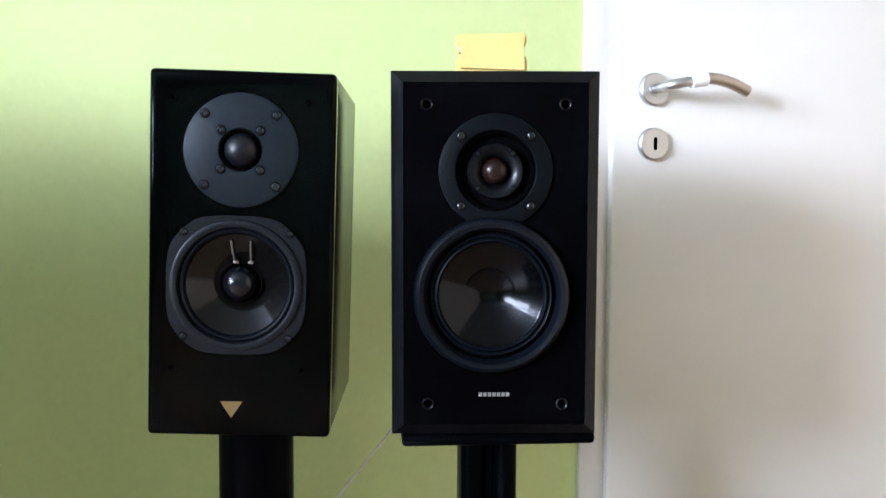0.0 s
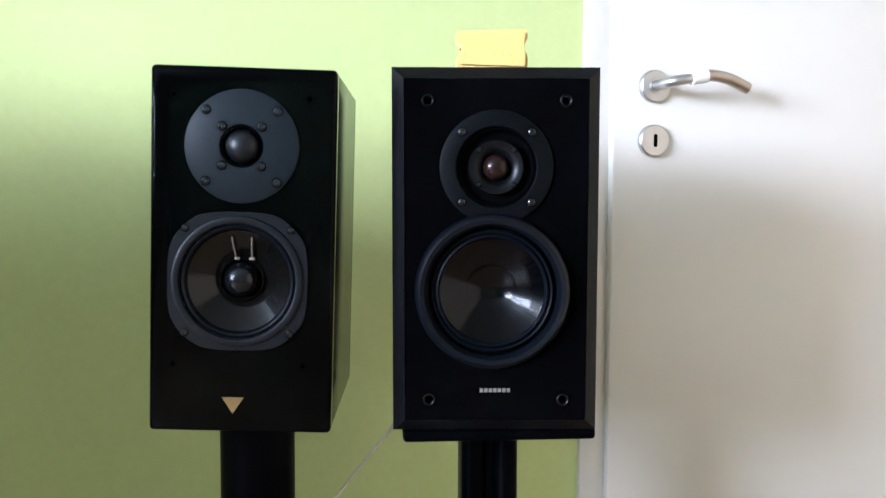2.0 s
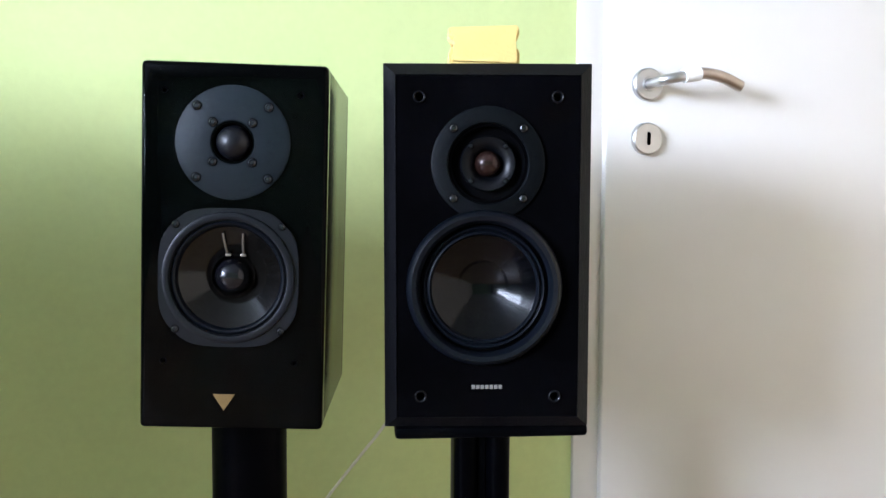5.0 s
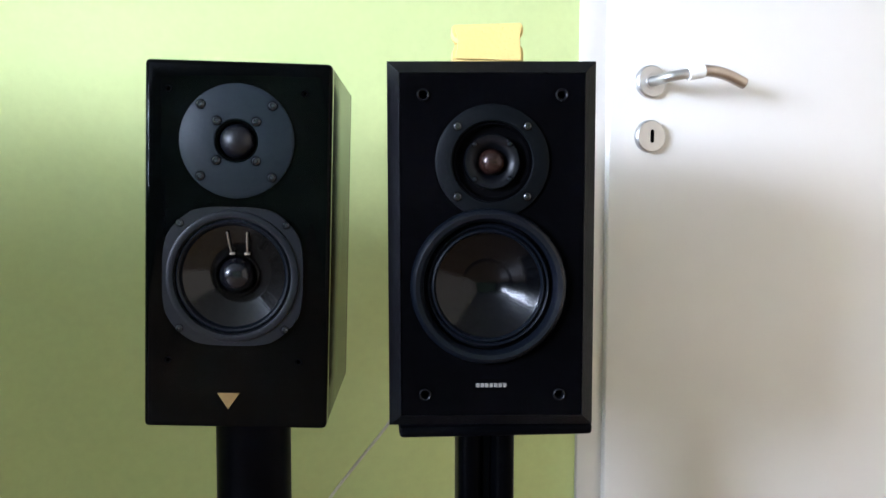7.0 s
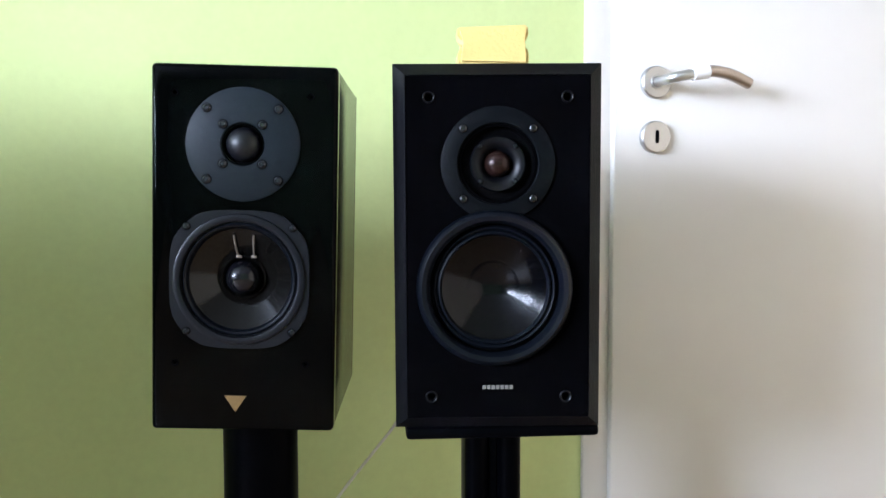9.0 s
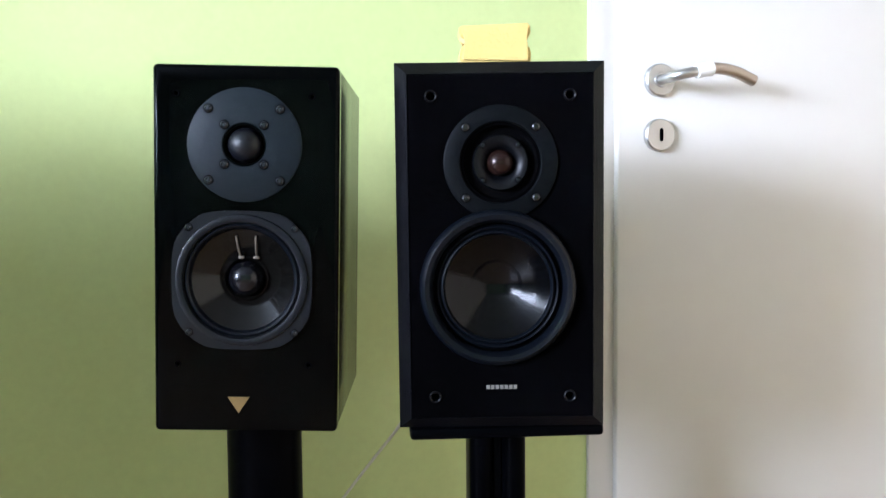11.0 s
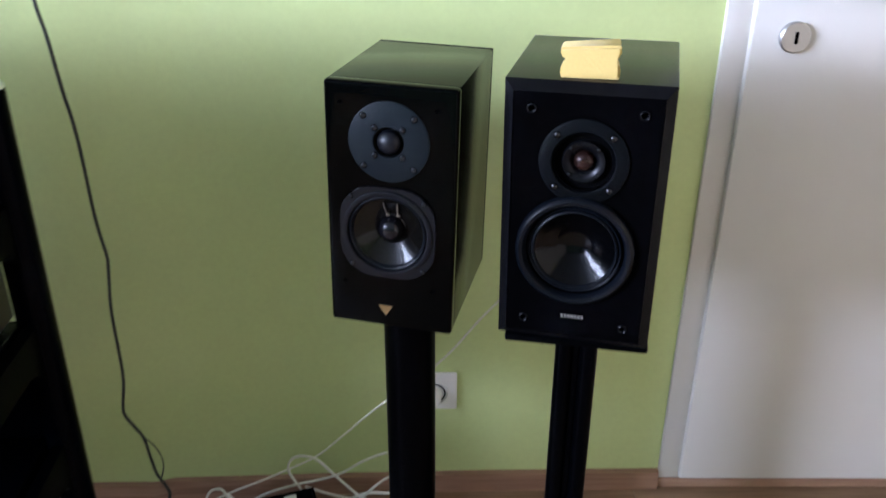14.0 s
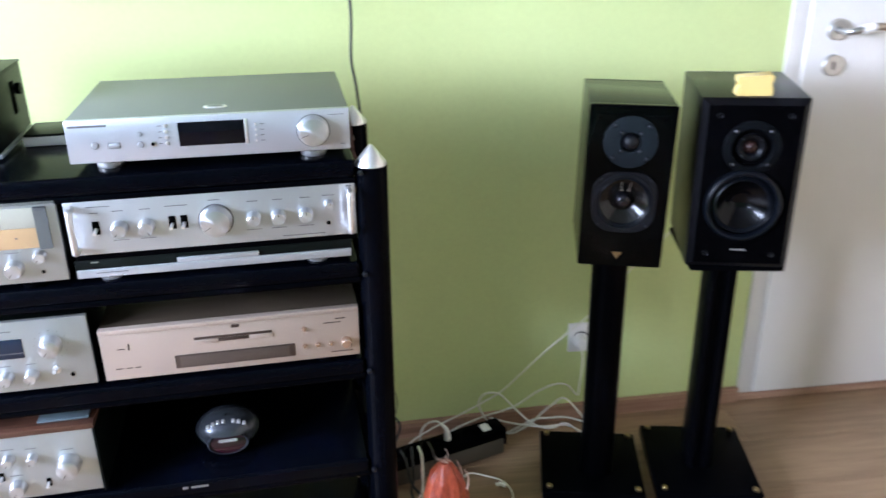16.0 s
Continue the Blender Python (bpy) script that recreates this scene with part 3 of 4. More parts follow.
def framed_speaker(m):
    """Black box with chamfered edges round a matt baffle."""
    W, H, D, C = 0.2037, 0.3597, 0.2488, 0.0122
    s = thing("loudspeaker", m, "matt black bookshelf loudspeaker with chamfered ash edges, on a stand", "loudspeaker", "loudspeakers on stands")
    x, z = W / 2, H
    for n2, pts in (("left_chamfer", ((-x, 0, -x, z), (-x + C, C, -x + C, z - C))), ("right_chamfer", ((x, z, x, 0), (x - C, z - C, x - C, C))), ("top_chamfer", ((-x, z, x, z), (-x + C, z - C, x - C, z - C))), ("bottom_chamfer", ((x, 0, -x, 0), (x - C, C, -x + C, C)))):
        b = bmesh.new()
        (a0, b0, a1, b1), (c0, d0, c1, d1) = pts
        o0, o1 = b.verts.new((a0, 0.012, b0)), b.verts.new((a1, 0.012, b1))
        i0, i1 = b.verts.new((c0, 0.0, d0)), b.verts.new((c1, 0.0, d1))
        k0, k1 = b.verts.new((c0, 0.012, d0)), b.verts.new((c1, 0.012, d1))
        for f in ((o0, o1, i1, i0), (i0, i1, k1, k0), (o0, i0, k0), (o1, k1, i1), (o0, k0, k1, o1)):
            b.faces.new(f)
        part("chamfer", b, M_ASHV, s)
    tx, tz, wx, wz = 0.0, 0.2624, -0.0035, 0.1412
    part("cabinet", bored(box(-W / 2, W / 2, 0.0125, D, 0, H, 0.0012), [(wx, wz, 0.0625, 0.0, 0.08), (tx, tz, 0.0355, 0.0, 0.06)]), M_ASH, s, "black ash veneered cabinet")
    pins = ((-0.0667, 0.3264), (0.0670, 0.3264), (-0.0658, 0.0334), (0.0667, 0.0330))
    part("baffle", bored(box(-x + C + 0.0004, x - C - 0.0004, 0.001, 0.0118, C + 0.0004, z - C - 0.0004), [(wx, wz, 0.0628, -0.01, 0.03), (tx, tz, 0.036, -0.01, 0.03)] + [(px, pz, 0.0042, -0.01, 0.011) for px, pz in pins]), M_BAFFLE, s, "matt black front baffle")
    for px, pz in pins:
        part("grille_socket", lathe([(0.0040, 0.009), (0.0042, -0.0005), (0.0052, -0.0012), (0.0060, -0.0005), (0.0061, 0.0012)], 24, px, pz), M_HORN, s, "dark rubber grille socket")
    tw = part("tweeter", lathe([(0.0385, 0.003), (0.0390, -0.0012), (0.0400, -0.0022), (0.0535, -0.0022), (0.0552, -0.0012), (0.0555, 0.0012)], 72, tx, tz), M_TWDARK, s, "round charcoal tweeter plate")
    part("groove", lathe([(0.0388, 0.0025), (0.0375, 0.0060), (0.034, 0.0085), (0.0255, 0.0085)], 64, tx, tz), M_HOLE, tw)
    part("horn", lathe([(0.0270, 0.0090), (0.0268, 0.0022), (0.0260, 0.0010), (0.0220, 0.0014), (0.0180, 0.0035), (0.0145, 0.0070), (0.0128, 0.0105)], 64, tx, tz), M_HORN, tw, "shallow flared tweeter horn")
    part("dome", lathe([(0.0129, 0.0105), (0.0122, 0.0050), (0.0100, 0.0008), (0.0066, -0.0016), (0.003, -0.0026), (0, -0.0028)], 40, tx, tz), M_COPPER, tw, "coppery brown metal dome")
    for a in (45, 135, 225, 315):
        c, q = math.cos(radians(a)), math.sin(radians(a))
        screw(tw, tx + 0.0478 * c, tz + 0.0478 * q, -0.0022, 0.0036, M_SCREWB, "bright cross-head screw")
        screw(tw, tx + 0.0240 * c, tz + 0.0240 * q, 0.0014, 0.0024, M_SCREW)
    wf = part("woofer", lathe([(0.0765, 0.0012), (0.0760, -0.0050), (0.0740, -0.0080), (0.0711, -0.0102), (0.0669, -0.0092), (0.0643, -0.0050), (0.0632, 0.0015), (0.0629, 0.008)], 80, wx, wz), M_RUBBER, s, "woofer with a thick rounded rubber rim")
    part("groove", lathe([(0.0633, 0.004), (0.0611, 0.0065), (0.0580, 0.0045)], 72, wx, wz), M_HOLE, wf)
    part("surround", lathe([(0.0617, 0.0060), (0.0604, 0.0015), (0.0587, 0.0000), (0.0573, 0.0012), (0.0562, 0.0030), (0.0551, -0.0002), (0.0537, -0.0012), (0.0525, 0.0000), (0.0514, 0.0035)], 80, wx, wz), M_RUBBER, wf, "double rolled rubber surround")
    part("cone", lathe([(0.0518, 0.0030), (0.0491, 0.0050), (0.0418, 0.0110), (0.0334, 0.0165), (0.0251, 0.0210)], 80, wx, wz), M_CONE2, wf, "polished black cone")
    part("dust_cap", lathe([(0.0257, 0.0206), (0.0236, 0.0220), (0.0188, 0.0252), (0.0104, 0.0285), (0, 0.0298)], 56, wx, wz), M_CONE2, wf, "dished black centre cap")
    for i in range(7):
        a = -0.0155 + i * 0.00445
        part("logo_bar", box(a, a + 0.0034, 0.0002, 0.0012, 0.0406, 0.0446, 0.0002, 1), M_LOGO, s)
    return s


def stand(m, plate_w, plate_d, height, top, column, at, label):
    """A column stand: base plate on gilt spikes, column at a point of the plate, top plate (x, y, width, depth)."""
    s = thing("speaker_stand", m, label, "speaker stand", "speaker stands")
    part("base_plate", box(-plate_w / 2, plate_w / 2, -plate_d / 2, plate_d / 2, 0.026, 0.056, 0.003), M_STAND, s)
    for x in (-1, 1):
        for y in (-1, 1):
            px, py = x * (plate_w / 2 - 0.017), y * (plate_d / 2 - 0.016)
            part("spike", lathe([(0, 0.0), (0.0015, 0.0), (0.007, 0.018), (0.007, 0.056), (0.0072, 0.0575), (0.0072, 0.0625), (0.0055, 0.0645), (0, 0.065)], 20, px, py, "z"), M_GOLD, s, "gilt floor spike with round head")
    column(s, 0.056, height - 0.012, *at)
    tx, ty, tw, td = top
    part("top_plate", box(tx - tw / 2, tx + tw / 2, ty - td / 2, ty + td / 2, height - 0.012, height, 0.004), M_STAND, s)
    return s


def round_column(s, z0, z1, x, y):
    part("column", lathe([(0, z0), (0.0395, z0), (0.0395, z1), (0, z1)], 56, x, y, "z"), M_STAND, s, "thick round black column")


def twin_column(s, z0, z1, x, y):
    for dx in (-0.0185, 0.0185):
        part("column", lathe([(0, z0), (0.0135, z0), (0.0135, z1), (0, z1)], 32, x + dx, y - 0.028, "z"), M_STAND, s, "slim round black tube")
    part("column_web", box(x - 0.0045, x + 0.0045, y - 0.032, y - 0.014, z0, z1, 0.002), M_STAND, s)
    part("cable_channel", box(x - 0.029, x + 0.029, y - 0.0135, y + 0.0425, z0, z1, 0.006, 3), M_STAND, s)


L_POS, R_POS = (0.399, 0.9734, 0.6607), (0.645, 0.9474, 0.6502)
gloss_speaker(pose(*L_POS, 0.47, 1.42, -13.4))
framed_speaker(pose(*R_POS, 1.06, -0.26, -14.45))
stand(pose(0.4143, 1.112, 0, 0, 0, -12), 0.246, 0.245, 0.6585, (0.0116, -0.0244, 0.072, 0.072), round_column, (0.0116, -0.0244), "black speaker stand with one thick round column and gilt spikes")
stand(pose(0.6889, 1.0825, 0, 0, 0, -10.6), 0.250, 0.275, 0.6500, (-0.0113, -0.0179, 0.196, 0.226), twin_column, (-0.0084, 0.0007), "black speaker stand with twin tubes and gilt spikes")

# sponge on the framed loudspeaker
SPX, SPY = 0.070, 0.030
o = []
half = [(0.0335, 0.0), (0.0350, 0.004), (0.0350, 0.010), (0.0335, 0.0145), (0.0288, 0.0168), (0.0262, 0.0195), (0.0280, 0.0225), (0.0330, 0.0250), (0.0352, 0.0290), (0.0350, 0.0345), (0.0325, 0.0365)]
half = [(x, z * 1.1) for x, z in half]
o = half + [(-x, z * 0.92) for x, z in reversed(half)]
sp = prism(o, -SPY / 2, SPY / 2, 0.003)
bmesh.ops.subdivide_edges(sp, edges=[e for e in sp.edges if abs(e.verts[0].co.y - e.verts[1].co.y) > 0.015], cuts=5)
for v in sp.verts:
    q = noise.noise_vector(v.co * 45) * 0.0016
    v.co += Vector((q.x, q.y, q.z if v.co.z > 0.003 else 0))
    v.co.z += 0.004 * max(0, v.co.x / 0.035) * max(0, v.co.y / 0.015) * (v.co.z / 0.036) * 1.0
sponge = mesh_ob("sponge", sp, M_SPONGE, 60)
sponge.matrix_world = pose(0.648, 0.979, 1.0104, 0, 0, -9)
tagged(sponge, "yellow foam sponge with grooved sides lying on the black loudspeaker", "sponge")


# ---- the hi-fi rack ----
RACK = pose(-0.1466, 0.7666, 0.0105, 0.09, 0.577, 4.44)


def on_rack(u, v, z):
    return RACK @ pose(u, v, z)


RW = 1.02
SHELVES = (0.976, 0.795, 0.602, 0.384, 0.11)
rack = thing("hifi_rack", RACK, "black two-bay hi-fi rack with round posts and silver cone tips", "rack")
for u in (0.027, -RW - 0.027):
    for v in (0.011, 0.288):
        p = part("post", lathe([(0, -0.0105 if u > 0 else -0.021), (0.0268, -0.0105 if u > 0 else -0.021), (0.0268, 0.962), (0, 0.962)], 40, u, v, "z"), M_RACK, rack, "round black post")
        part("cone_tip", lathe([(0.0262, 0.9622), (0.0255, 0.967), (0.0040, 0.9945), (0, 0.9965)], 40, u, v, "z"), M_ALUSP, p, "turned silver cone tip")
for z in SHELVES:
    part("shelf", box(-RW, 0.0, -0.006, 0.30, z - 0.030, z, 0.007, 3), M_SHELF, rack, "black shelf board with rounded front")
    part("shelf_lip", box(-RW, 0.0, -0.002, 0.012, z - 0.042, z - 0.0305, 0.003, 2), M_RACK, rack)
for z in SHELVES:
    for u in (0.027, -RW - 0.027) if z < 0.9 else ():
        b = bmesh.new()
        pts = [(0.034, z + 0.012), (0.265, z + 0.012), (0.265, z - 0.100), (0.256, z - 0.074), (0.238, z - 0.054), (0.210, z - 0.046), (0.090, z - 0.046), (0.062, z - 0.054), (0.043, z - 0.074), (0.034, z - 0.100)]
        f = [b.verts.new((u - 0.009, y, q)) for y, q in pts]
        k = [b.verts.new((u + 0.009, y, q)) for y, q in pts]
        b.faces.new(f)
        b.faces.new(list(reversed(k)))
        for i in range(len(f)):
            j = (i + 1) % len(f)
            b.faces.new((f[i], k[i], k[j], f[j]))
        part("side_rail", b, M_STAND, rack)
    part("bolt", lathe([(0, -0.0195), (0.003, -0.0195), (0.004, -0.018), (0.004, -0.012)], 14, 0.006, z - 0.02), M_SCREW, rack)
part("back_panel", box(-RW, -0.004, 0.301, 0.305, 0.335, 0.60), M_RACK, rack, "black back panel")
for i in range(9):
    if i == 2:
        continue
    part("label_bar", box(-0.345 + i * 0.0052, -0.345 + i * 0.0052 + 0.004, -0.0066, -0.0058, 0.3705, 0.375), M_LOGO, rack)


def knob(parent, u, z, r, h, y=0.0, material=None, line=True, angle=120):
    """A turned knob on a front that faces -y, about its own axis."""
    k = part("knob", lathe([(0, -h), (r * 0.82, -h), (r * 0.93, -h + 0.0012), (r * 0.96, -h * 0.35), (r * 1.06, -h * 0.2), (r * 1.06, 0)], 36), material or M_SPUN, parent, "turned aluminium knob", m=pose(u, y, z))
    if line:
        a = radians(angle)
        part("pointer", box(-0.0006, 0.0006, -0.0004, 0.0004, r * 0.35, r * 0.85), M_PRINT, k, m=pose(0, -h, 0, 0, degrees_of(a), 0))
    return k


def degrees_of(a):
    return 90 - a * 180 / math.pi


def button(parent, u, z, w, h, d=0.003, material=None, y=0.0):
    return part("button", box(u - w / 2, u + w / 2, y - d, y + 0.001, z - h / 2, z + h / 2, min(w, h) * 0.22), material or M_ALUSP, parent)


def jack(parent, u, z, r=0.0042, y=0.0):
    j = part("headphone_jack", lathe([(r, y + 0.0005), (r, y - 0.0012), (r * 0.72, y - 0.0014), (r * 0.62, y - 0.0002)], 20, u, z), M_STEEL, parent)
    part("hole", lathe([(0, y - 0.0017), (r * 0.78, y - 0.0017), (r * 0.78, y - 0.0005)], 20, u, z), M_HOLE, j)
    return j


def print_bar(parent, u, z, w, h=0.0012, y=0.0, material=None):
    return part("print", box(u - w / 2, u + w / 2, y - 0.0004, y + 0.0004, z - h / 2, z + h / 2), material or M_PRINT, parent)


def foot(parent, u, v, h, r=0.018, material=None):
    return part("foot", lathe([(0, -h), (r * 0.95, -h), (r, -h * 0.85), (r, -h * 0.5), (r * 0.93, -h * 0.42), (r * 0.62, -h * 0.36), (r * 0.62, 0), (0, 0)], 28, u, v, "z"), material or M_ALUSP, parent)


def component(name, u0, u1, v0, z0, z1, depth, face, case, label, category, feet=0.012, foot_mat=None, overhang=0.0, foot_r=0.018, foot_y=0.022):
    """A hi-fi unit: front plate, case behind it and four feet. Coordinates on the unit: x from its middle, z from its base."""
    w, h = u1 - u0, z1 - z0
    t = thing(name, on_rack((u0 + u1) / 2, v0, z0), label, category, "hi-fi units on the rack")
    part("front_plate", box(-w / 2, w / 2, 0, 0.010, 0, h, 0.0016), face, t)
    part("case", box(-w / 2 + overhang, w / 2 - overhang, 0.0104, depth, 0.001, h - 0.001 - overhang * 0.3, 0.0018), case, t)
    for x in (-w / 2 + 0.05, w / 2 - 0.058):
        for y in (foot_y, depth - 0.035):
            foot(t, x, y, feet, foot_r, foot_mat)
    return t, (u0 + u1) / 2, z0


# network amplifier on the top shelf
amp, cu, cz = component("amplifier", -0.434, -0.006, 0.0, 0.9940, 1.061, 0.305, M_ALU, M_CASE, "slim silver integrated amplifier with a black display, on the top shelf", "amplifier", feet=0.0177, foot_r=0.021, foot_y=0.046)
amp.matrix_world = on_rack(cu, 0.003, cz) @ pose(0, 0, 0, 0, 0, -0.8)
scr = part("display_window", box(-0.270 - cu, -0.170 - cu, -0.0008, 0.002, 1.013 - cz, 1.051 - cz, 0.0012), M_SCREEN, amp, "black display window")
part("display_edge", box(-0.1695 - cu, -0.1655 - cu, -0.0012, 0.002, 1.012 - cz, 1.052 - cz, 0.0005), M_ALUSP, amp)
knob(amp, -0.064 - cu, 1.027 - cz, 0.0235, 0.017, angle=200)
part("knob_ring", lathe([(0.0250, 0.0005), (0.0254, -0.0008), (0.0266, -0.0008), (0.0270, 0.0005)], 48, -0.064 - cu, 1.027 - cz), M_CASE, amp, "grey ring round the knob")
for u, z, r in ((-0.394, 1.0215, 0.0052), (-0.3275, 1.0195, 0.0046), (-0.327, 1.036, 0.0032)):
    part("button", lathe([(0, -0.0016), (r * 0.8, -0.0018), (r, -0.0008), (r, 0.0005)], 20, u - cu, z - cz), M_ALU, amp)
    part("button_gap", lathe([(r, 0.0003), (r, -0.0003), (r * 1.14, -0.0003), (r * 1.14, 0.0003)], 24, u - cu, z - cz), M_CASE, amp)
button(amp, -0.366 - cu, 1.020 - cz, 0.017, 0.0075, 0.0018, M_ALU)
part("button_gap", box(-0.3755 - cu, -0.3565 - cu, -0.0003, 0.0003, 1.0152 - cz, 1.0248 - cz), M_CASE, amp)
jack(amp, -0.309 - cu, 1.0195 - cz, 0.0040)
for i in range(4):
    part("led_button", lathe([(0, -0.0022), (0.0024, -0.0022), (0.003, -0.001), (0.003, 0.0005)], 14, -0.288 - cu, 1.0195 + i * 0.0092 - cz), M_ALUSP, amp)
    print_bar(amp, -0.297 - cu, 1.0195 + i * 0.0092 - cz, 0.006)
    part("led_button", lathe([(0, -0.0016), (0.0017, -0.0016), (0.002, 0.0005)], 12, -0.153 - cu, 1.016 + i * 0.0088 - cz), M_ALUSP, amp)
    print_bar(amp, -0.143 - cu, 1.016 + i * 0.0088 - cz, 0.007)
print_bar(amp, -0.401 - cu, 1.0515 - cz, 0.056, 0.0032)
print_bar(amp, -0.027 - cu, 1.0515 - cz, 0.024, 0.0010)
print_bar(amp, -0.018 - cu, 1.003 - cz, 0.008, 0.0010)
bdg = lathe([(0, 0.0022), (0.017, 0.0022), (0.019, 0.0012), (0.019, 0)], 40, 0, 0, "z")
for v in bdg.verts:
    v.co.y *= 0.55
badge = part("top_badge", bdg, M_ALUSP, amp, "oval silver badge on the lid", m=pose(-0.215 - cu, 0.055, 1.0598 - cz))
inner = lathe([(0, 0.0028), (0.0125, 0.0028), (0.0135, 0.0021)], 40, 0, 0, "z")
for v in inner.verts:
    v.co.y *= 0.5
part("badge_field", inner, M_CASE, badge)

# stereo amplifier with rack handles on the second shelf
pre, cu, cz = component("amplifier", -0.455, -0.003, -0.002, 0.846, 0.936, 0.28, M_ALU2, M_BLACKCASE, "silver vintage stereo amplifier with many knobs and side handles", "amplifier", feet=0.008, foot_mat=M_STAND, overhang=0.006)
part("plinth", box(-0.222, 0.222, 0.004, 0.012, -0.0105, -0.0005, 0.001), M_STAND, pre)
for u in (-0.444, -0.0135):
    part("side_handle", tube([(u - cu, 0.0, 0.926 - cz), (u - cu, -0.016, 0.925 - cz), (u - cu, -0.021, 0.916 - cz), (u - cu, -0.021, 0.866 - cz), (u - cu, -0.016, 0.857 - cz), (u - cu, 0.0, 0.856 - cz)], 0.0052, 6, 14), M_ALUSP, pre, "polished bar handle")
for u, r, a in ((-0.377, 0.0125, 230), (-0.336, 0.0125, 300), (-0.170, 0.0115, 90), (-0.130, 0.0115, 90), (-0.0855, 0.0115, 90)):
    knob(pre, u - cu, 0.888 - cz, r, 0.019, angle=a)
    print_bar(pre, u - cu, 0.917 - cz, 0.017)
    print_bar(pre, u - cu, 0.868 - cz, 0.024, 0.0009)
knob(pre, -0.229 - cu, 0.889 - cz, 0.0240, 0.021, angle=210)
part("knob_ring", lathe([(0.0255, 0.0), (0.0262, -0.0012), (0.0278, -0.0012), (0.0282, 0.0)], 48, -0.229 - cu, 0.889 - cz), M_PRINT, pre)
knob(pre, -0.0475 - cu, 0.903 - cz, 0.0075, 0.015, angle=60)
print_bar(pre, -0.0475 - cu, 0.918 - cz, 0.02)
jack(pre, -0.049 - cu, 0.870 - cz, 0.0045)
for u in (-0.2965, -0.278, -0.412):
    sw = part("toggle_switch", box(u - cu - 0.0055, u - cu + 0.0055, -0.0012, 0.001, 0.880 - cz, 0.902 - cz, 0.0008), M_HOLE, pre, "black slot with a silver toggle")
    part("toggle", tube([(u - cu, 0.0, 0.889 - cz), (u - cu - 0.001, -0.008, 0.8865 - cz), (u - cu - 0.002, -0.013, 0.885 - cz)], 0.0028, 3, 10), M_ALUSP, sw)
for u, z, w2 in ((-0.405, 0.926, 0.036), (-0.412, 0.916, 0.014), (-0.288, 0.919, 0.034), (-0.09, 0.8525, 0.07), (-0.229, 0.924, 0.018)):
    print_bar(pre, u - cu, z - cz, w2)
print_bar(pre, -0.0135 - cu, 0.930 - cz, 0.008, 0.006)

# slim disc player underneath
thin, cu, cz = component("disc_player", -0.456, -0.012, 0.004, 0.8045, 0.8345, 0.26, M_BLACKCASE, M_BLACKCASE, "slim black disc player with a silver lower strip and drawer", "disc player", feet=0.0092)
part("trim_strip", box(-0.454 - cu, -0.014 - cu, -0.0030, 0.001, 0.0003, 0.0142, 0.0008), M_ALU, thin, "brushed silver strip")
part("disc_drawer", box(-0.298 - cu, -0.167 - cu, -0.0036, 0.001, 0.0146, 0.0232, 0.0008), M_ALU, thin, "silver drawer front")
print_bar(thin, -0.40 - cu, 0.0082, 0.05, 0.0012, -0.003)
part("standby_led", lathe([(0, -0.0036), (0.0012, -0.0034), (0.0014, 0)], 12, -0.428 - cu, 0.0168), M_REDPL, thin)
print_bar(thin, -0.425 - cu, 0.026, 0.012, 0.002, 0.0, M_LOGO)

# tuner beside it
tun, cu, cz = component("tuner", -0.898, -0.4655, -0.002, 0.807, 0.943, 0.27, M_ALU2, M_BLACKCASE, "silver vintage tuner with a cream and amber dial", "tuner", feet=0.012, foot_mat=M_STAND, overhang=0.006)
dial = part("dial_window", box(-0.86 - cu, -0.4985 - cu, -0.0012, 0.002, 0.900 - cz, 0.9325 - cz, 0.001), M_DIALUP, tun, "cream dial glass")
part("dial_scale", box(-0.86 - cu, -0.4985 - cu, -0.0012, 0.002, 0.866 - cz, 0.8995 - cz, 0.001), M_DIALLOW, tun, "amber dial glass")
part("dial_end", box(-0.498 - cu, -0.479 - cu, -0.006, 0.002, 0.865 - cz, 0.934 - cz, 0.001), M_PLASTICGREY, tun)
for i in range(9):
    part("rib", box(-0.4975 + i * 0.0021 - cu, -0.4963 + i * 0.0021 - cu, -0.0068, -0.0055, 0.866 - cz, 0.933 - cz), M_CASE, tun)
for i in range(14):
    print_bar(tun, -0.55 - i * 0.02 - cu, 0.911 - cz, 0.0009, 0.012 if i % 3 else 0.02, -0.0014)
print_bar(tun, -0.53 - cu, 0.884 - cz, 0.003, 0.003, -0.0014)
knob(tun, -0.541 - cu, 0.834 - cz, 0.0135, 0.018, angle=230)
knob(tun, -0.501 - cu, 0.852 - cz, 0.0095, 0.015, angle=230)
knob(tun, -0.60 - cu, 0.834 - cz, 0.0135, 0.018, angle=260)
knob(tun, -0.66 - cu, 0.834 - cz, 0.0135, 0.018, angle=90)
jack(tun, -0.501 - cu, 0.825 - cz, 0.0040)
for u in (-0.541, -0.501):
    print_bar(tun, u - cu, 0.860 - cz if u < -0.52 else 0.866 - cz, 0.02, 0.0009)
for u in (-0.575, -0.625):
    button(tun, u - cu, 0.833 - cz, 0.007, 0.012, 0.005, M_STEEL)

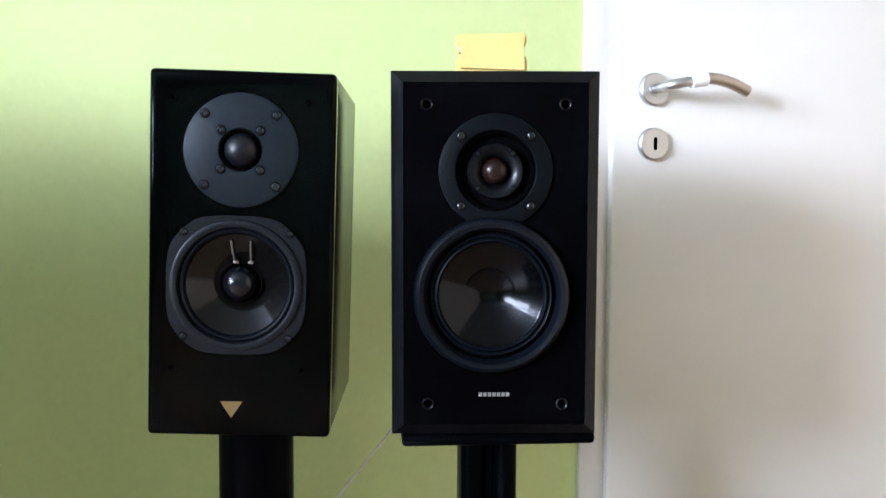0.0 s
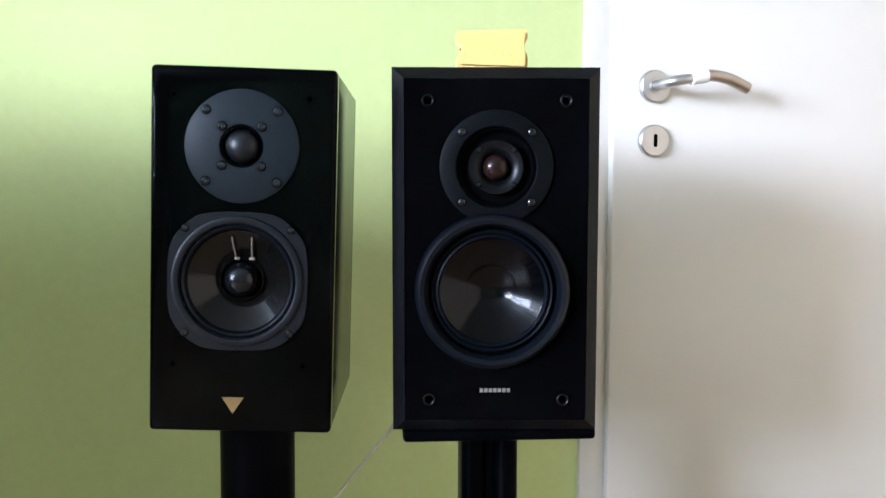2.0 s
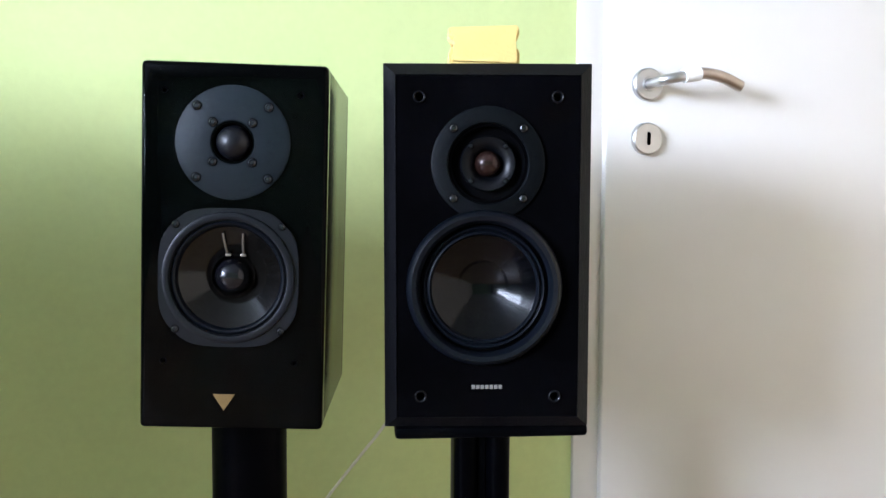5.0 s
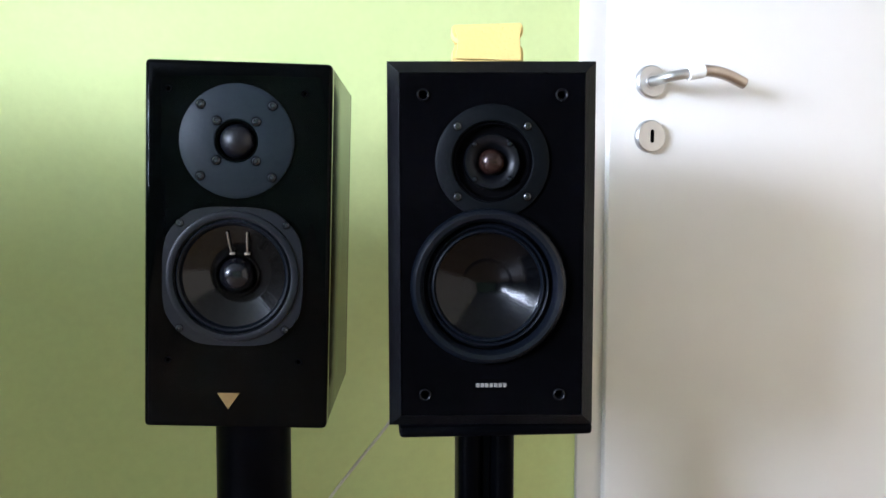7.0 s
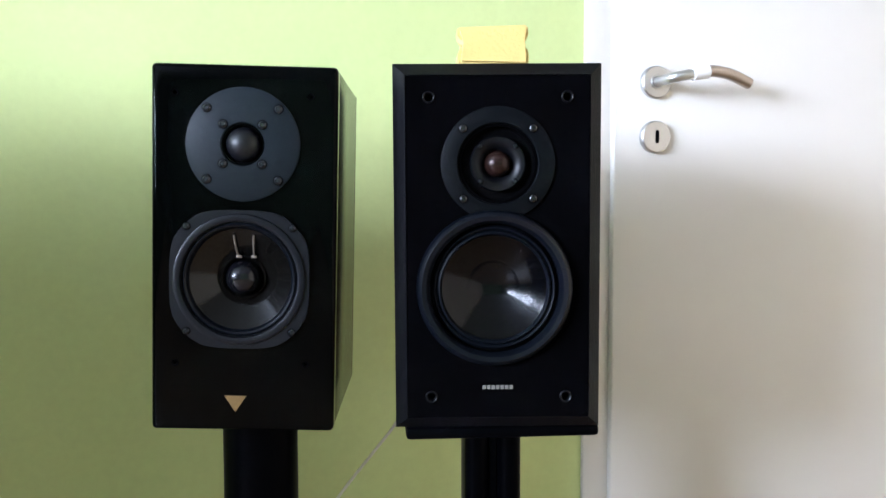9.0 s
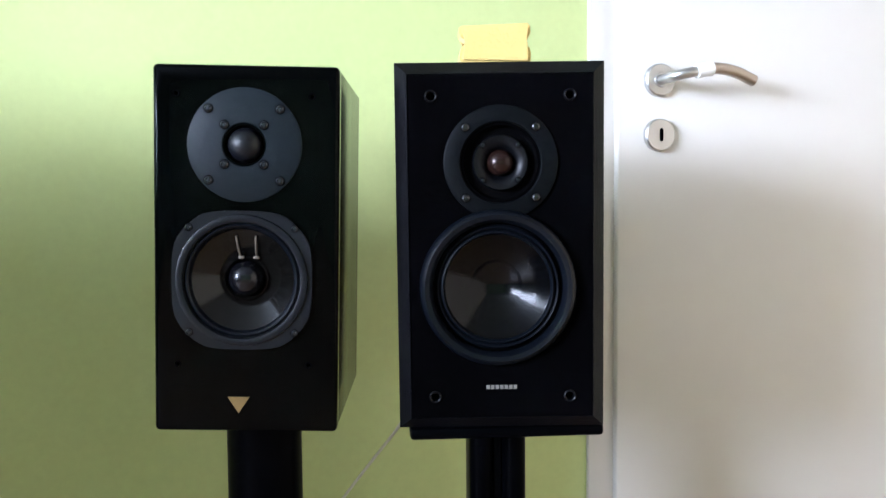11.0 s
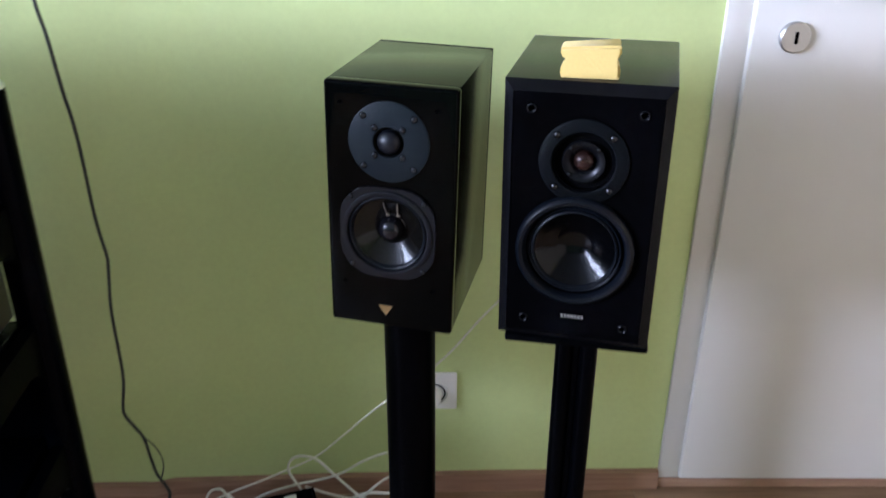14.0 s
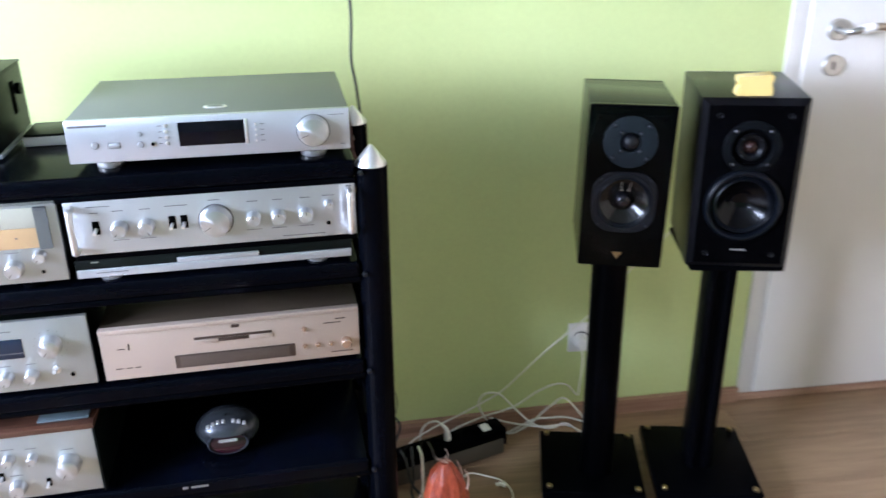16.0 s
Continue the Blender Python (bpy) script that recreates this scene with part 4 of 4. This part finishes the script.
# pale gold disc player on the third shelf
dvd, cu, cz = component("disc_player", -0.440, -0.008, -0.004, 0.6135, 0.711, 0.30, M_GOLDFACE, M_GOLDCASE, "pale gold disc player with a long dark display", "disc player", feet=0.0115, foot_mat=M_STAND)
part("top_lip", box(-0.216, 0.216, -0.0035, 0.010, 0.0885, 0.0972, 0.0015), M_GOLDFACE, dvd)
slot = part("disc_slot", box(-0.289 - cu, -0.158 - cu, -0.001, 0.002, 0.676 - cz, 0.6805 - cz, 0.0006), M_GOLDDARK, dvd, "dark disc slot")
for u0, u1 in ((-0.289, -0.250), (-0.197, -0.158)):
    part("drawer_corner", box(u0 - cu, u1 - cu, -0.0022, 0.001, 0.6675 - cz, 0.6755 - cz, 0.0008), M_GOLDFACE, dvd)
part("drawer_step", box(-0.249 - cu, -0.198 - cu, -0.0016, 0.001, 0.6695 - cz, 0.6755 - cz, 0.0006), M_GOLDDARK, dvd)
part("display_window", box(-0.324 - cu, -0.121 - cu, -0.0012, 0.002, 0.6245 - cz, 0.6495 - cz, 0.0012), M_GOLDDARK, dvd, "bronze tinted display window")
part("display_glass", box(-0.316 - cu, -0.131 - cu, -0.0020, -0.001, 0.6265 - cz, 0.6475 - cz, 0.0004), mat("bronze_glass", (0.06, 0.043, 0.034), 0.2, var=0.12, scale=18, bump=0, coat=0.15), dvd)
for u, z in ((-0.1035, 0.676), (-0.104, 0.642), (-0.0815, 0.642), (-0.058, 0.642)):
    part("button", lathe([(0, -0.0045), (0.0034, -0.0045), (0.0043, -0.003), (0.0046, 0.0005)], 22, u - cu, z - cz), M_GOLDKNOB, dvd)
knob(dvd, -0.0315 - cu, 0.6425 - cz, 0.0095, 0.012, material=M_GOLDKNOB, angle=90)
print_bar(dvd, -0.219 - cu, 0.6955 - cz, 0.014, 0.006, 0.0, M_GOLDDARK)
print_bar(dvd, -0.395 - cu, 0.675 - cz, 0.003, 0.012, 0.0, M_GOLDDARK)
for u, z, w2 in ((-0.408, 0.672, 0.012), (-0.415, 0.635, 0.012), (-0.399, 0.635, 0.010), (-0.385, 0.635, 0.009), (-0.04, 0.690, 0.018), (-0.055, 0.683, 0.03), (-0.04, 0.6245, 0.04)):
    print_bar(dvd, u - cu, z - cz, w2, 0.0016, 0.0, M_GOLDDARK)

# receiver beside it
rec, cu, cz = component("receiver", -0.885, -0.4535, -0.002, 0.612, 0.741, 0.28, M_ALU2, M_BLACKCASE, "silver vintage receiver with a dark blue display", "receiver", feet=0.010, foot_mat=M_STAND, overhang=0.006)
part("display_window", box(-0.80 - cu, -0.557 - cu, -0.001, 0.002, 0.674 - cz, 0.7095 - cz, 0.001), M_BLUESCREEN, rec, "dark blue display window")
part("display_line", box(-0.80 - cu, -0.559 - cu, -0.0016, -0.0008, 0.6835 - cz, 0.6845 - cz), M_PRINT, rec)
knob(rec, -0.514 - cu, 0.694 - cz, 0.0165, 0.022, angle=230)
for u in (-0.591, -0.552, -0.64):
    knob(rec, u - cu, 0.641 - cz, 0.0105, 0.019, angle=250)
    print_bar(rec, u - cu, 0.661 - cz, 0.016, 0.0009)
kn = part("toggle_switch", lathe([(0, -0.003), (0.006, -0.003), (0.0068, 0)], 20, -0.5135 - cu, 0.6455 - cz), M_ALUSP, rec)
part("toggle", tube([(-0.5135 - cu, -0.002, 0.6455 - cz), (-0.5135 - cu, -0.011, 0.6475 - cz), (-0.5135 - cu, -0.017, 0.650 - cz)], 0.0028, 3, 10), M_ALUSP, kn)
jack(rec, -0.490 - cu, 0.6345 - cz, 0.0048)
print_bar(rec, -0.58 - cu, 0.724 - cz, 0.02)
for i in range(12):
    print_bar(rec, -0.514 + 0.026 * math.cos(radians(30 * i)) - cu, 0.694 + 0.026 * math.sin(radians(30 * i)) - cz, 0.0012, 0.0012)

# wood-cased amplifier on the fourth shelf
wamp = thing("amplifier", on_rack(-0.6935, -0.002, 0.388), "silver-faced vintage amplifier in a walnut wooden case", "amplifier", "hi-fi units on the rack")
part("front_plate", box(-0.2135, 0.2135, 0.004, 0.014, 0.003, 0.1335, 0.0014), M_ALU2, wamp)
part("wood_case", box(-0.218, 0.218, 0.0, 0.285, 0.1340, 0.1455, 0.0018), M_WALNUT, wamp, "walnut case top")
# Dark sides of the case, coloured black to include the shadow they stand in.
for x in (-1, 1):
    part("wood_side", box(min(x * 0.2140, x * 0.2185), max(x * 0.2140, x * 0.2185), 0.0, 0.285, 0.0, 0.1338, 0.001), M_BLACKCASE, wamp, "dark case side, blackened for the shadow on it")
part("case", box(-0.2135, 0.2135, 0.0145, 0.28, 0.002, 0.1335), M_BLACKCASE, wamp)
for x in (-0.17, 0.17):
    for y in (0.03, 0.25):
        foot(wamp, x, y, 0.0042, 0.014, M_STAND)
cu, cz = -0.6935, 0.374
for u, z, r, h in ((-0.622, 0.463, 0.0095, 0.017), (-0.584, 0.461, 0.0085, 0.017), (-0.527, 0.440, 0.0195, 0.026), (-0.617, 0.404, 0.0135, 0.019), (-0.68, 0.404, 0.0135, 0.019), (-0.66, 0.463, 0.0095, 0.017)):
    knob(wamp, u - cu, z - cz, r, h, 0.004, angle=240)
    print_bar(wamp, u - cu, z + r + 0.010 - cz, 0.02, 0.0010, 0.004)
for u, z in ((-0.567, 0.406), (-0.64, 0.428)):
    t2 = part("toggle_switch", box(u - cu - 0.004, u - cu + 0.004, 0.0025, 0.005, z - cz - 0.008, z - cz + 0.008, 0.0006), M_HOLE, wamp)
    part("toggle", tube([(u - cu, 0.004, z - cz), (u - cu, -0.006, z - cz - 0.002), (u - cu, -0.011, z - cz - 0.003)], 0.0025, 3, 10), M_ALUSP, t2)
gp = mesh_ob("glass_plate", box(-0.042, 0.042, -0.032, 0.032, 0, 0.004, 0.001), M_PALEGLASS, 35)
gp.matrix_world = on_rack(-0.527, 0.046, 0.5342)
tagged(gp, "small pale glass plate lying on the walnut amplifier case", "glass plate")

# clock radio on the fourth shelf
clock = thing("clock_radio", on_rack(-0.262, 0.100, 0.3842), "small rounded silver grey clock radio with a dark red display", "clock radio")
b = bmesh.new()
bmesh.ops.create_uvsphere(b, u_segments=40, v_segments=24, radius=1)
for v in b.verts:
    x, y, z = v.co
    v.co = Vector((x * 0.060, y * 0.046, 0.040 + z * 0.040))
    if v.co.y < -0.030 and v.co.z < 0.045:
        v.co.y = -0.030 - (v.co.y + 0.030) * 0.1 * -1
part("shell", b, M_PLASTICGREY, clock, "glossy silver grey shell", 60)
el = lathe([(0.0380, 0.004), (0.0385, -0.003), (0.0365, -0.005), (0.0345, -0.003), (0.034, 0.003)], 48, 0, 0)
for v in el.verts:
    v.co.z *= 0.56
part("display_rim", el, M_PLASTICGREY, clock, "bright oval rim", m=pose(0.0, -0.0355, 0.026, -22, 0, 0))
el = lathe([(0, -0.003), (0.020, -0.0028), (0.0350, 0.0)], 40, 0, 0)
for v in el.verts:
    v.co.z *= 0.56
part("display", el, M_REDPL, clock, "dark red oval display", m=pose(0.0, -0.0355, 0.026, -22, 0, 0))
part("print", box(-0.017, 0.017, -0.001, 0, -0.003, 0.003), M_LOGO, clock, m=pose(0.0, -0.0425, 0.0365, -22, 0, 0))
part("seam", box(-0.0008, 0.0008, -0.0195, 0.015, 0.0, 0.0012), M_HOLE, clock, m=pose(0, -0.0105, 0.0765, -16, 0, 0))
for i in range(8):
    x = -0.034 + i * 0.0095
    if abs(x) < 0.004:
        continue
    zz = 0.040 + 0.040 * math.sqrt(max(0, 1 - (x / 0.060) ** 2 - (0.0285 / 0.046) ** 2))
    part("button", box(-0.0032, 0.0032, -0.004, 0.004, -0.002, 0.003, 0.001), M_ALUSP, clock, m=pose(x, -0.0285, zz - 0.0005, 38, 0, 0))

# black unit and small drive on the top shelf
blk = thing("power_amplifier", on_rack(-0.735, 0.108, 0.9763), "black metal amplifier box with a pale bottom edge", "amplifier", "hi-fi units on the rack")
part("case", box(-0.176, 0.176, 0.0, 0.20, 0.012, 0.126, 0.004), M_BLACKCASE, blk)
part("lid", box(-0.177, 0.177, -0.001, 0.201, 0.1263, 0.1300, 0.0012), M_BLACKCASE, blk)
part("base_edge", box(-0.177, 0.177, -0.002, 0.202, 0.0045, 0.0117, 0.001), M_ALU, blk, "pale aluminium bottom edge")
for x in (-0.15, 0.15):
    for y in (0.02, 0.18):
        foot(blk, x, y, 0.0, 0.01, M_STAND).location.z = 0.0
part("side_vent", box(0.1755, 0.1775, 0.115, 0.135, 0.05, 0.105, 0.0008), M_HOLE, blk)
part("side_knob", tube([(0.176, 0.150, 0.088), (0.181, 0.150, 0.088), (0.184, 0.150, 0.088)], 0.010, 2, 18), M_STAND, blk, "black side knob")
drv = thing("media_drive", on_rack(-0.487, 0.235, 0.9763), "small flat white drive with a dark top", "drive")
part("case", box(-0.060, 0.045, -0.045, 0.045, 0, 0.0165, 0.003), M_WHITEPL, drv)
part("top", box(-0.059, 0.044, -0.044, 0.044, 0.0167, 0.021, 0.0018), M_BLACKCASE, drv)
print_bar(drv, 0.028, 0.009, 0.016, 0.003, -0.0452, M_HOLE)

# copper audio cables hanging at the back post
cab = thing("audio_cables", on_rack(0.0, 0.25, 0.84), "thin copper-brown cables with gold plugs hanging by a post", "cables")
rng = random.Random(4)
for i in range(14):
    x0, y0 = 0.004 + rng.uniform(-0.014, 0.012), rng.uniform(-0.022, 0.012)
    sw = rng.uniform(-0.006, 0.006)
    pts = [(x0 - 0.035, y0 + 0.015, 0.150), (x0 - 0.015, y0 + 0.004, 0.160 + rng.uniform(-0.006, 0.004)), (x0, y0, 0.145), (x0 + 0.004 + sw, y0 - 0.006, 0.105), (x0 + 0.006 - sw, y0 - 0.008, 0.060), (0.010 + rng.uniform(-0.010, 0.010), -0.010 + rng.uniform(-0.008, 0.008), 0.012 + rng.uniform(-0.006, 0.01))]
    part("cable", tube(pts, 0.0017 + rng.uniform(0, 0.0011), 6, 7), M_WIRECU, cab)
for z in (0.105, 0.052):
    part("tie", lathe([(0.015, z - 0.004), (0.0165, z - 0.003), (0.0165, z + 0.003), (0.015, z + 0.004)], 20, 0.007, -0.011, "z"), M_CREAMPL, cab, "pale tie round the cables")
for i, (x, y, z, ry) in enumerate(((0.014, -0.016, 0.004, 75), (0.024, -0.008, 0.002, 60), (0.004, -0.020, 0.006, 100), (0.030, -0.014, 0.006, 80))):
    part("plug", lathe([(0, -0.016), (0.0035, -0.016), (0.0045, -0.014), (0.0045, 0.004), (0.0032, 0.005), (0.0032, 0.014), (0, 0.014)], 16, 0, 0, "z"), M_GOLD, cab, "gilt plug", m=pose(x, y, z, 0, ry, 20 * i))

# ---- cables, socket and floor things ----
sock = thing("wall_socket", pose(0.4619, wall_y(0.4619), 0.2593), "square white wall socket with a plugged-in white cable", "socket")
part("plate", box(-0.040, 0.040, -0.010, -0.0002, -0.044, 0.044, 0.004), M_WHITEPL, sock)
part("rim", lathe([(0.0235, -0.0095), (0.0245, -0.0125), (0.0265, -0.0125), (0.0275, -0.0095)], 36, -0.004, -0.002), M_WHITEPL, sock)
plug = part("plug", lathe([(0, -0.038), (0.013, -0.038), (0.017, -0.033), (0.0195, -0.012), (0.0195, -0.0095), (0, -0.0095)], 28, -0.010, -0.006), M_WHITEPL, sock, "round white mains plug")
# Flat dark ring on the plate, drawn for the shade around the plug.
part("shade_ring", lathe([(0.0197, -0.0102), (0.0230, -0.0102)], 28, -0.006, -0.003), M_HOLE, sock)


def cable(name, pts, r, material, label, steps=8):
    ob = mesh_ob(name, tube(pts, r, steps, 8), material, 60)
    return tagged(ob, label, "cable", "loose cables")


cable("speaker_cable", [(0.645, 1.21, 0.66), (0.612, 1.290, 0.567), (0.580, 1.305, 0.521), (0.540, 1.308, 0.472), (0.467, 1.308, 0.380), (0.347, 1.306, 0.277), (0.272, 1.306, 0.204), (0.218, 1.306, 0.154), (0.150, 1.300, 0.120), (0.100, 1.295, 0.098), (0.040, 1.290, 0.073), (-0.020, 1.280, 0.044), (-0.050, 1.250, 0.030), (-0.110, 1.190, 0.020), (-0.200, 1.140, 0.012)], 0.0021, M_CABLEW, "thin white cable sagging in front of the green wall")
cable("mains_cable", [(0.45, 1.352, 0.25), (0.455, 1.345, 0.21), (0.455, 1.355, 0.15), (0.440, 1.330, 0.11), (0.401, 1.300, 0.164), (0.365, 1.300, 0.169), (0.315, 1.300, 0.148), (0.264, 1.300, 0.114), (0.213, 1.300, 0.096), (0.177, 1.300, 0.087), (0.10, 1.315, 0.045), (0.05, 1.31, 0.012)], 0.0024, M_CABLEW, "white mains cable hanging from the socket to the floor")
cable("mains_cable", [(0.46, 1.27, 0.05), (0.400, 1.300, 0.120), (0.364, 1.300, 0.106), (0.335, 1.300, 0.082), (0.313, 1.300, 0.058), (0.283, 1.300, 0.037), (0.253, 1.300, 0.024), (0.222, 1.300, 0.032), (0.194, 1.300, 0.056), (0.170, 1.300, 0.097), (0.160, 1.300, 0.129), (0.173, 1.300, 0.155), (0.199, 1.300, 0.159), (0.223, 1.300, 0.147), (0.257, 1.300, 0.106), (0.298, 1.300, 0.059), (0.334, 1.300, 0.035), (0.370, 1.300, 0.030), (0.402, 1.300, 0.041), (0.44, 1.28, 0.02)], 0.0027, M_CABLEW, "white mains cable lying in loose loops below the socket")
cable("mains_cable", [(0.45, 1.27, 0.06), (0.403, 1.300, 0.060), (0.356, 1.300, 0.063), (0.316, 1.300, 0.063), (0.276, 1.300, 0.045), (0.239, 1.300, 0.027), (0.210, 1.300, 0.037)], 0.0027, M_CABLEW, "second white cable looped on the floor below the socket")
cable("mains_cable", [(0.191, 1.300, 0.081), (0.233, 1.300, 0.063), (0.283, 1.300, 0.048), (0.341, 1.300, 0.036), (0.407, 1.300, 0.033), (0.46, 1.26, 0.02)], 0.0027, M_CABLEW, "white cable lying across the other loops")
cable("hanging_cable", [(-0.1580, 1.3170, 2.2000), (-0.1560, 1.2660, 1.9000), (-0.1500, 1.2330, 1.6000), (-0.1390, 1.2330, 1.3500), (-0.1216, 1.2330, 1.1794), (-0.1260, 1.2330, 1.0669), (-0.1183, 1.2330, 1.0042), (-0.1116, 1.2330, 0.9265), (-0.1029, 1.2330, 0.8488), (-0.0995, 1.2330, 0.7095), (-0.0928, 1.2330, 0.6428), (-0.0934, 1.2310, 0.6179), (-0.1032, 1.2320, 0.5324), (-0.1057, 1.2330, 0.4012), (-0.1169, 1.2330, 0.3317), (-0.1140, 1.2310, 0.3078), (-0.0912, 1.2330, 0.2608), (-0.0825, 1.2300, 0.2099), (-0.0776, 1.2330, 0.1700), (-0.0609, 1.2250, 0.1479), (-0.0570, 1.2230, 0.1250), (-0.0753, 1.2130, 0.0805)], 0.0030, M_CABLEB, "thin black cable hanging down the green wall")
cable("hanging_cable", [(-0.1160, 1.2310, 0.3198), (-0.0992, 1.2270, 0.2817), (-0.0724, 1.2290, 0.2446), (-0.0625, 1.2290, 0.2196), (-0.0606, 1.2290, 0.1947), (-0.0668, 1.2260, 0.1699)], 0.0013, M_CABLEB, "thin dark cable beside the rack")

strip = thing("power_strip", pose(0.056, 1.217, 0, 0, 0, 18.5), "black power strip with a white switch, lying on the floor", "power strip")
part("housing", box(-0.165, 0.165, -0.026, 0.030, 0.004, 0.052, 0.004), M_CREAMPL, strip, "dull cream plastic base")
part("top", box(-0.166, 0.166, -0.0275, 0.0315, 0.0522, 0.080, 0.003), M_STAND, strip, "black socket strip on top")
part("end_cap", box(0.1652, 0.171, -0.0275, 0.0315, 0.030, 0.080, 0.002), M_STAND, strip)
for x in (-0.125, -0.075, -0.025, 0.025, 0.075):
    part("socket_well", lathe([(0.0195, 0.0804), (0.0185, 0.0812), (0.017, 0.0808), (0.0, 0.0806)], 24, x, 0.002, "z"), M_HOLE, strip)
part("switch", box(0.108, 0.132, -0.014, 0.016, 0.0805, 0.085, 0.002), M_WHITEPL, strip, "white rocker switch")
part("plug", tube([(0.010, 0.002, 0.081), (0.010, 0.002, 0.098), (0.008, 0.006, 0.112), (0.0, 0.014, 0.122)], 0.0095, 4, 14, taper=0.004), M_WHITEPL, strip, "white mains plug")
part("plug_cable", tube([(0.0, 0.014, 0.122), (-0.010, 0.026, 0.128), (-0.028, 0.042, 0.116), (-0.040, 0.056, 0.085), (-0.046, 0.064, 0.03), (-0.07, 0.066, 0.005)], 0.0025, 6, 8), M_CABLEW, strip)
for x, k in ((-0.055, 1), (-0.10, -1), (-0.13, 1)):
    part("black_plug", tube([(x, 0.0, 0.080), (x, -0.004, 0.095), (x + 0.002, -0.012, 0.103)], 0.011, 3, 12, taper=0.006), M_STAND, strip)
    part("black_lead", tube([(x + 0.002, -0.012, 0.103), (x + 0.006 * k, -0.035, 0.086), (x + 0.010 * k, -0.050, 0.035), (x + 0.022 * k, -0.06, 0.006), (x + 0.03 * k, -0.10, 0.005)], 0.0034, 6, 8), M_CABLEB, strip)
part("pale_lead", tube([(-0.075, -0.004, 0.090), (-0.080, -0.035, 0.083), (-0.083, -0.045, 0.040), (-0.088, -0.055, 0.006), (-0.115, -0.11, 0.006)], 0.0035, 6, 8), M_CABLEW, strip)

cable("floor_cable", [(0.0647, 1.0779, 0.0120), (0.1066, 1.1681, 0.0060), (0.1619, 1.1507, 0.0060), (0.1957, 1.1247, 0.0060), (0.2080, 1.0768, 0.0060), (0.1896, 1.0044, 0.0060)], 0.0022, M_CABLEW, "thin white cable lying on the floor")
part_knot = mesh_ob("cable_tie", tube([(0.176, 1.117, 0.006), (0.186, 1.112, 0.012), (0.195, 1.108, 0.006)], 0.005, 3, 8), M_CABLEW, 60)
tagged(part_knot, "white knot of tape on the floor cable", "cable tie")

wrapped = thing("wrapped_cone", pose(0.0285, 0.9723, 0.0), "orange cone-shaped object in creased clear wrapping, on the floor", "wrapped object")
salt = bmesh.new()
bmesh.ops.create_cone(salt, cap_ends=True, segments=64, radius1=0.060, radius2=0.012, depth=0.205)
bmesh.ops.subdivide_edges(salt, edges=[e for e in salt.edges if abs(e.verts[0].co.z - e.verts[1].co.z) > 0.1], cuts=36)
for v in salt.verts:
    h = min(1, max(0, (v.co.z + 0.1025) / 0.205))
    a = math.atan2(v.co.y, v.co.x)
    bulge = 1.0 + 1.15 * h ** 1.6 * (1 - h ** 9)
    c, q = math.cos(a), math.sin(a)
    crease = 1 + 0.05 * math.sin(7 * a + 3 * h) * (0.4 + h) + 0.10 * noise.noise(Vector((c * 2.2, q * 2.2, h * 5))) + 0.08 * noise.noise(Vector((c * 6, q * 6, h * 6))) + 0.06 * noise.noise(Vector((c * 16, q * 16, h * 12)))
    v.co.x *= bulge * crease
    v.co.y *= bulge * crease
    v.co.z += 0.1025
part("block", salt, M_SALT, wrapped, "orange block under clear film", 28)
rng = random.Random(9)
for i in range(7):
    a, r = i * 0.9, rng.uniform(0.006, 0.016)
    c, q = math.cos(a), math.sin(a)
    top = 0.200 + rng.uniform(0.004, 0.034)
    part("wrap_tuft", tube([(c * 0.008, q * 0.008, 0.196), (c * r * 0.6, q * r * 0.6, 0.208), (c * r, q * r, top - 0.01), (c * r * 1.7 + rng.uniform(-0.012, 0.012), q * r * 1.7 + rng.uniform(-0.012, 0.012), top + rng.uniform(-0.014, 0.006))], 0.0015, 4, 6, taper=0.0006), M_WRAP, wrapped, "twisted pale film end")
for i in range(6):
    a = rng.uniform(0, 6.28)
    c, q = math.cos(a), math.sin(a)
    z = rng.uniform(0.09, 0.16)
    r = 0.062 - 0.10 * (z - 0.09)
    part("wrap_fold", tube([(c * r, q * r, z), (c * r * 1.02 - q * 0.006, q * r * 1.02 + c * 0.006, z + 0.018), (c * (r - 0.004) - q * 0.012, q * (r - 0.004) + c * 0.012, z + 0.04)], 0.0016, 4, 5, taper=0.0007), M_WRAP, wrapped)

# ---- floor boards ----
floor = structure("floor", box(XL - T, XR + T, YB - T, YW + T, -0.10, -0.009), M_SKIRT, "light oak laminate floor", "floor")
PWID, PLEN = 0.192, 1.28
pm = {}
row, y = 0, YW - 0.004
while y > YB:
    x, first = XL, True
    off = (0.45, 0.9, 0.2, 0.65)[row % 4]
    while x < XR:
        ln = min(off if first else PLEN, XR - x)
        first = False
        keyl = round(ln, 3)
        if keyl not in pm:
            b = box(0, ln - 0.0008, -PWID + 0.0008, 0, -0.0085, 0, 0.0006, 1)
            pm[keyl] = bpy.data.meshes.new("plank")
            b.to_mesh(pm[keyl])
            b.free()
            pm[keyl].materials.append(M_FLOOR)
        p = new("plank", pm[keyl])
        p.parent = floor
        p.location = (x, y, 0)
        x += ln
    y -= PWID
    row += 1
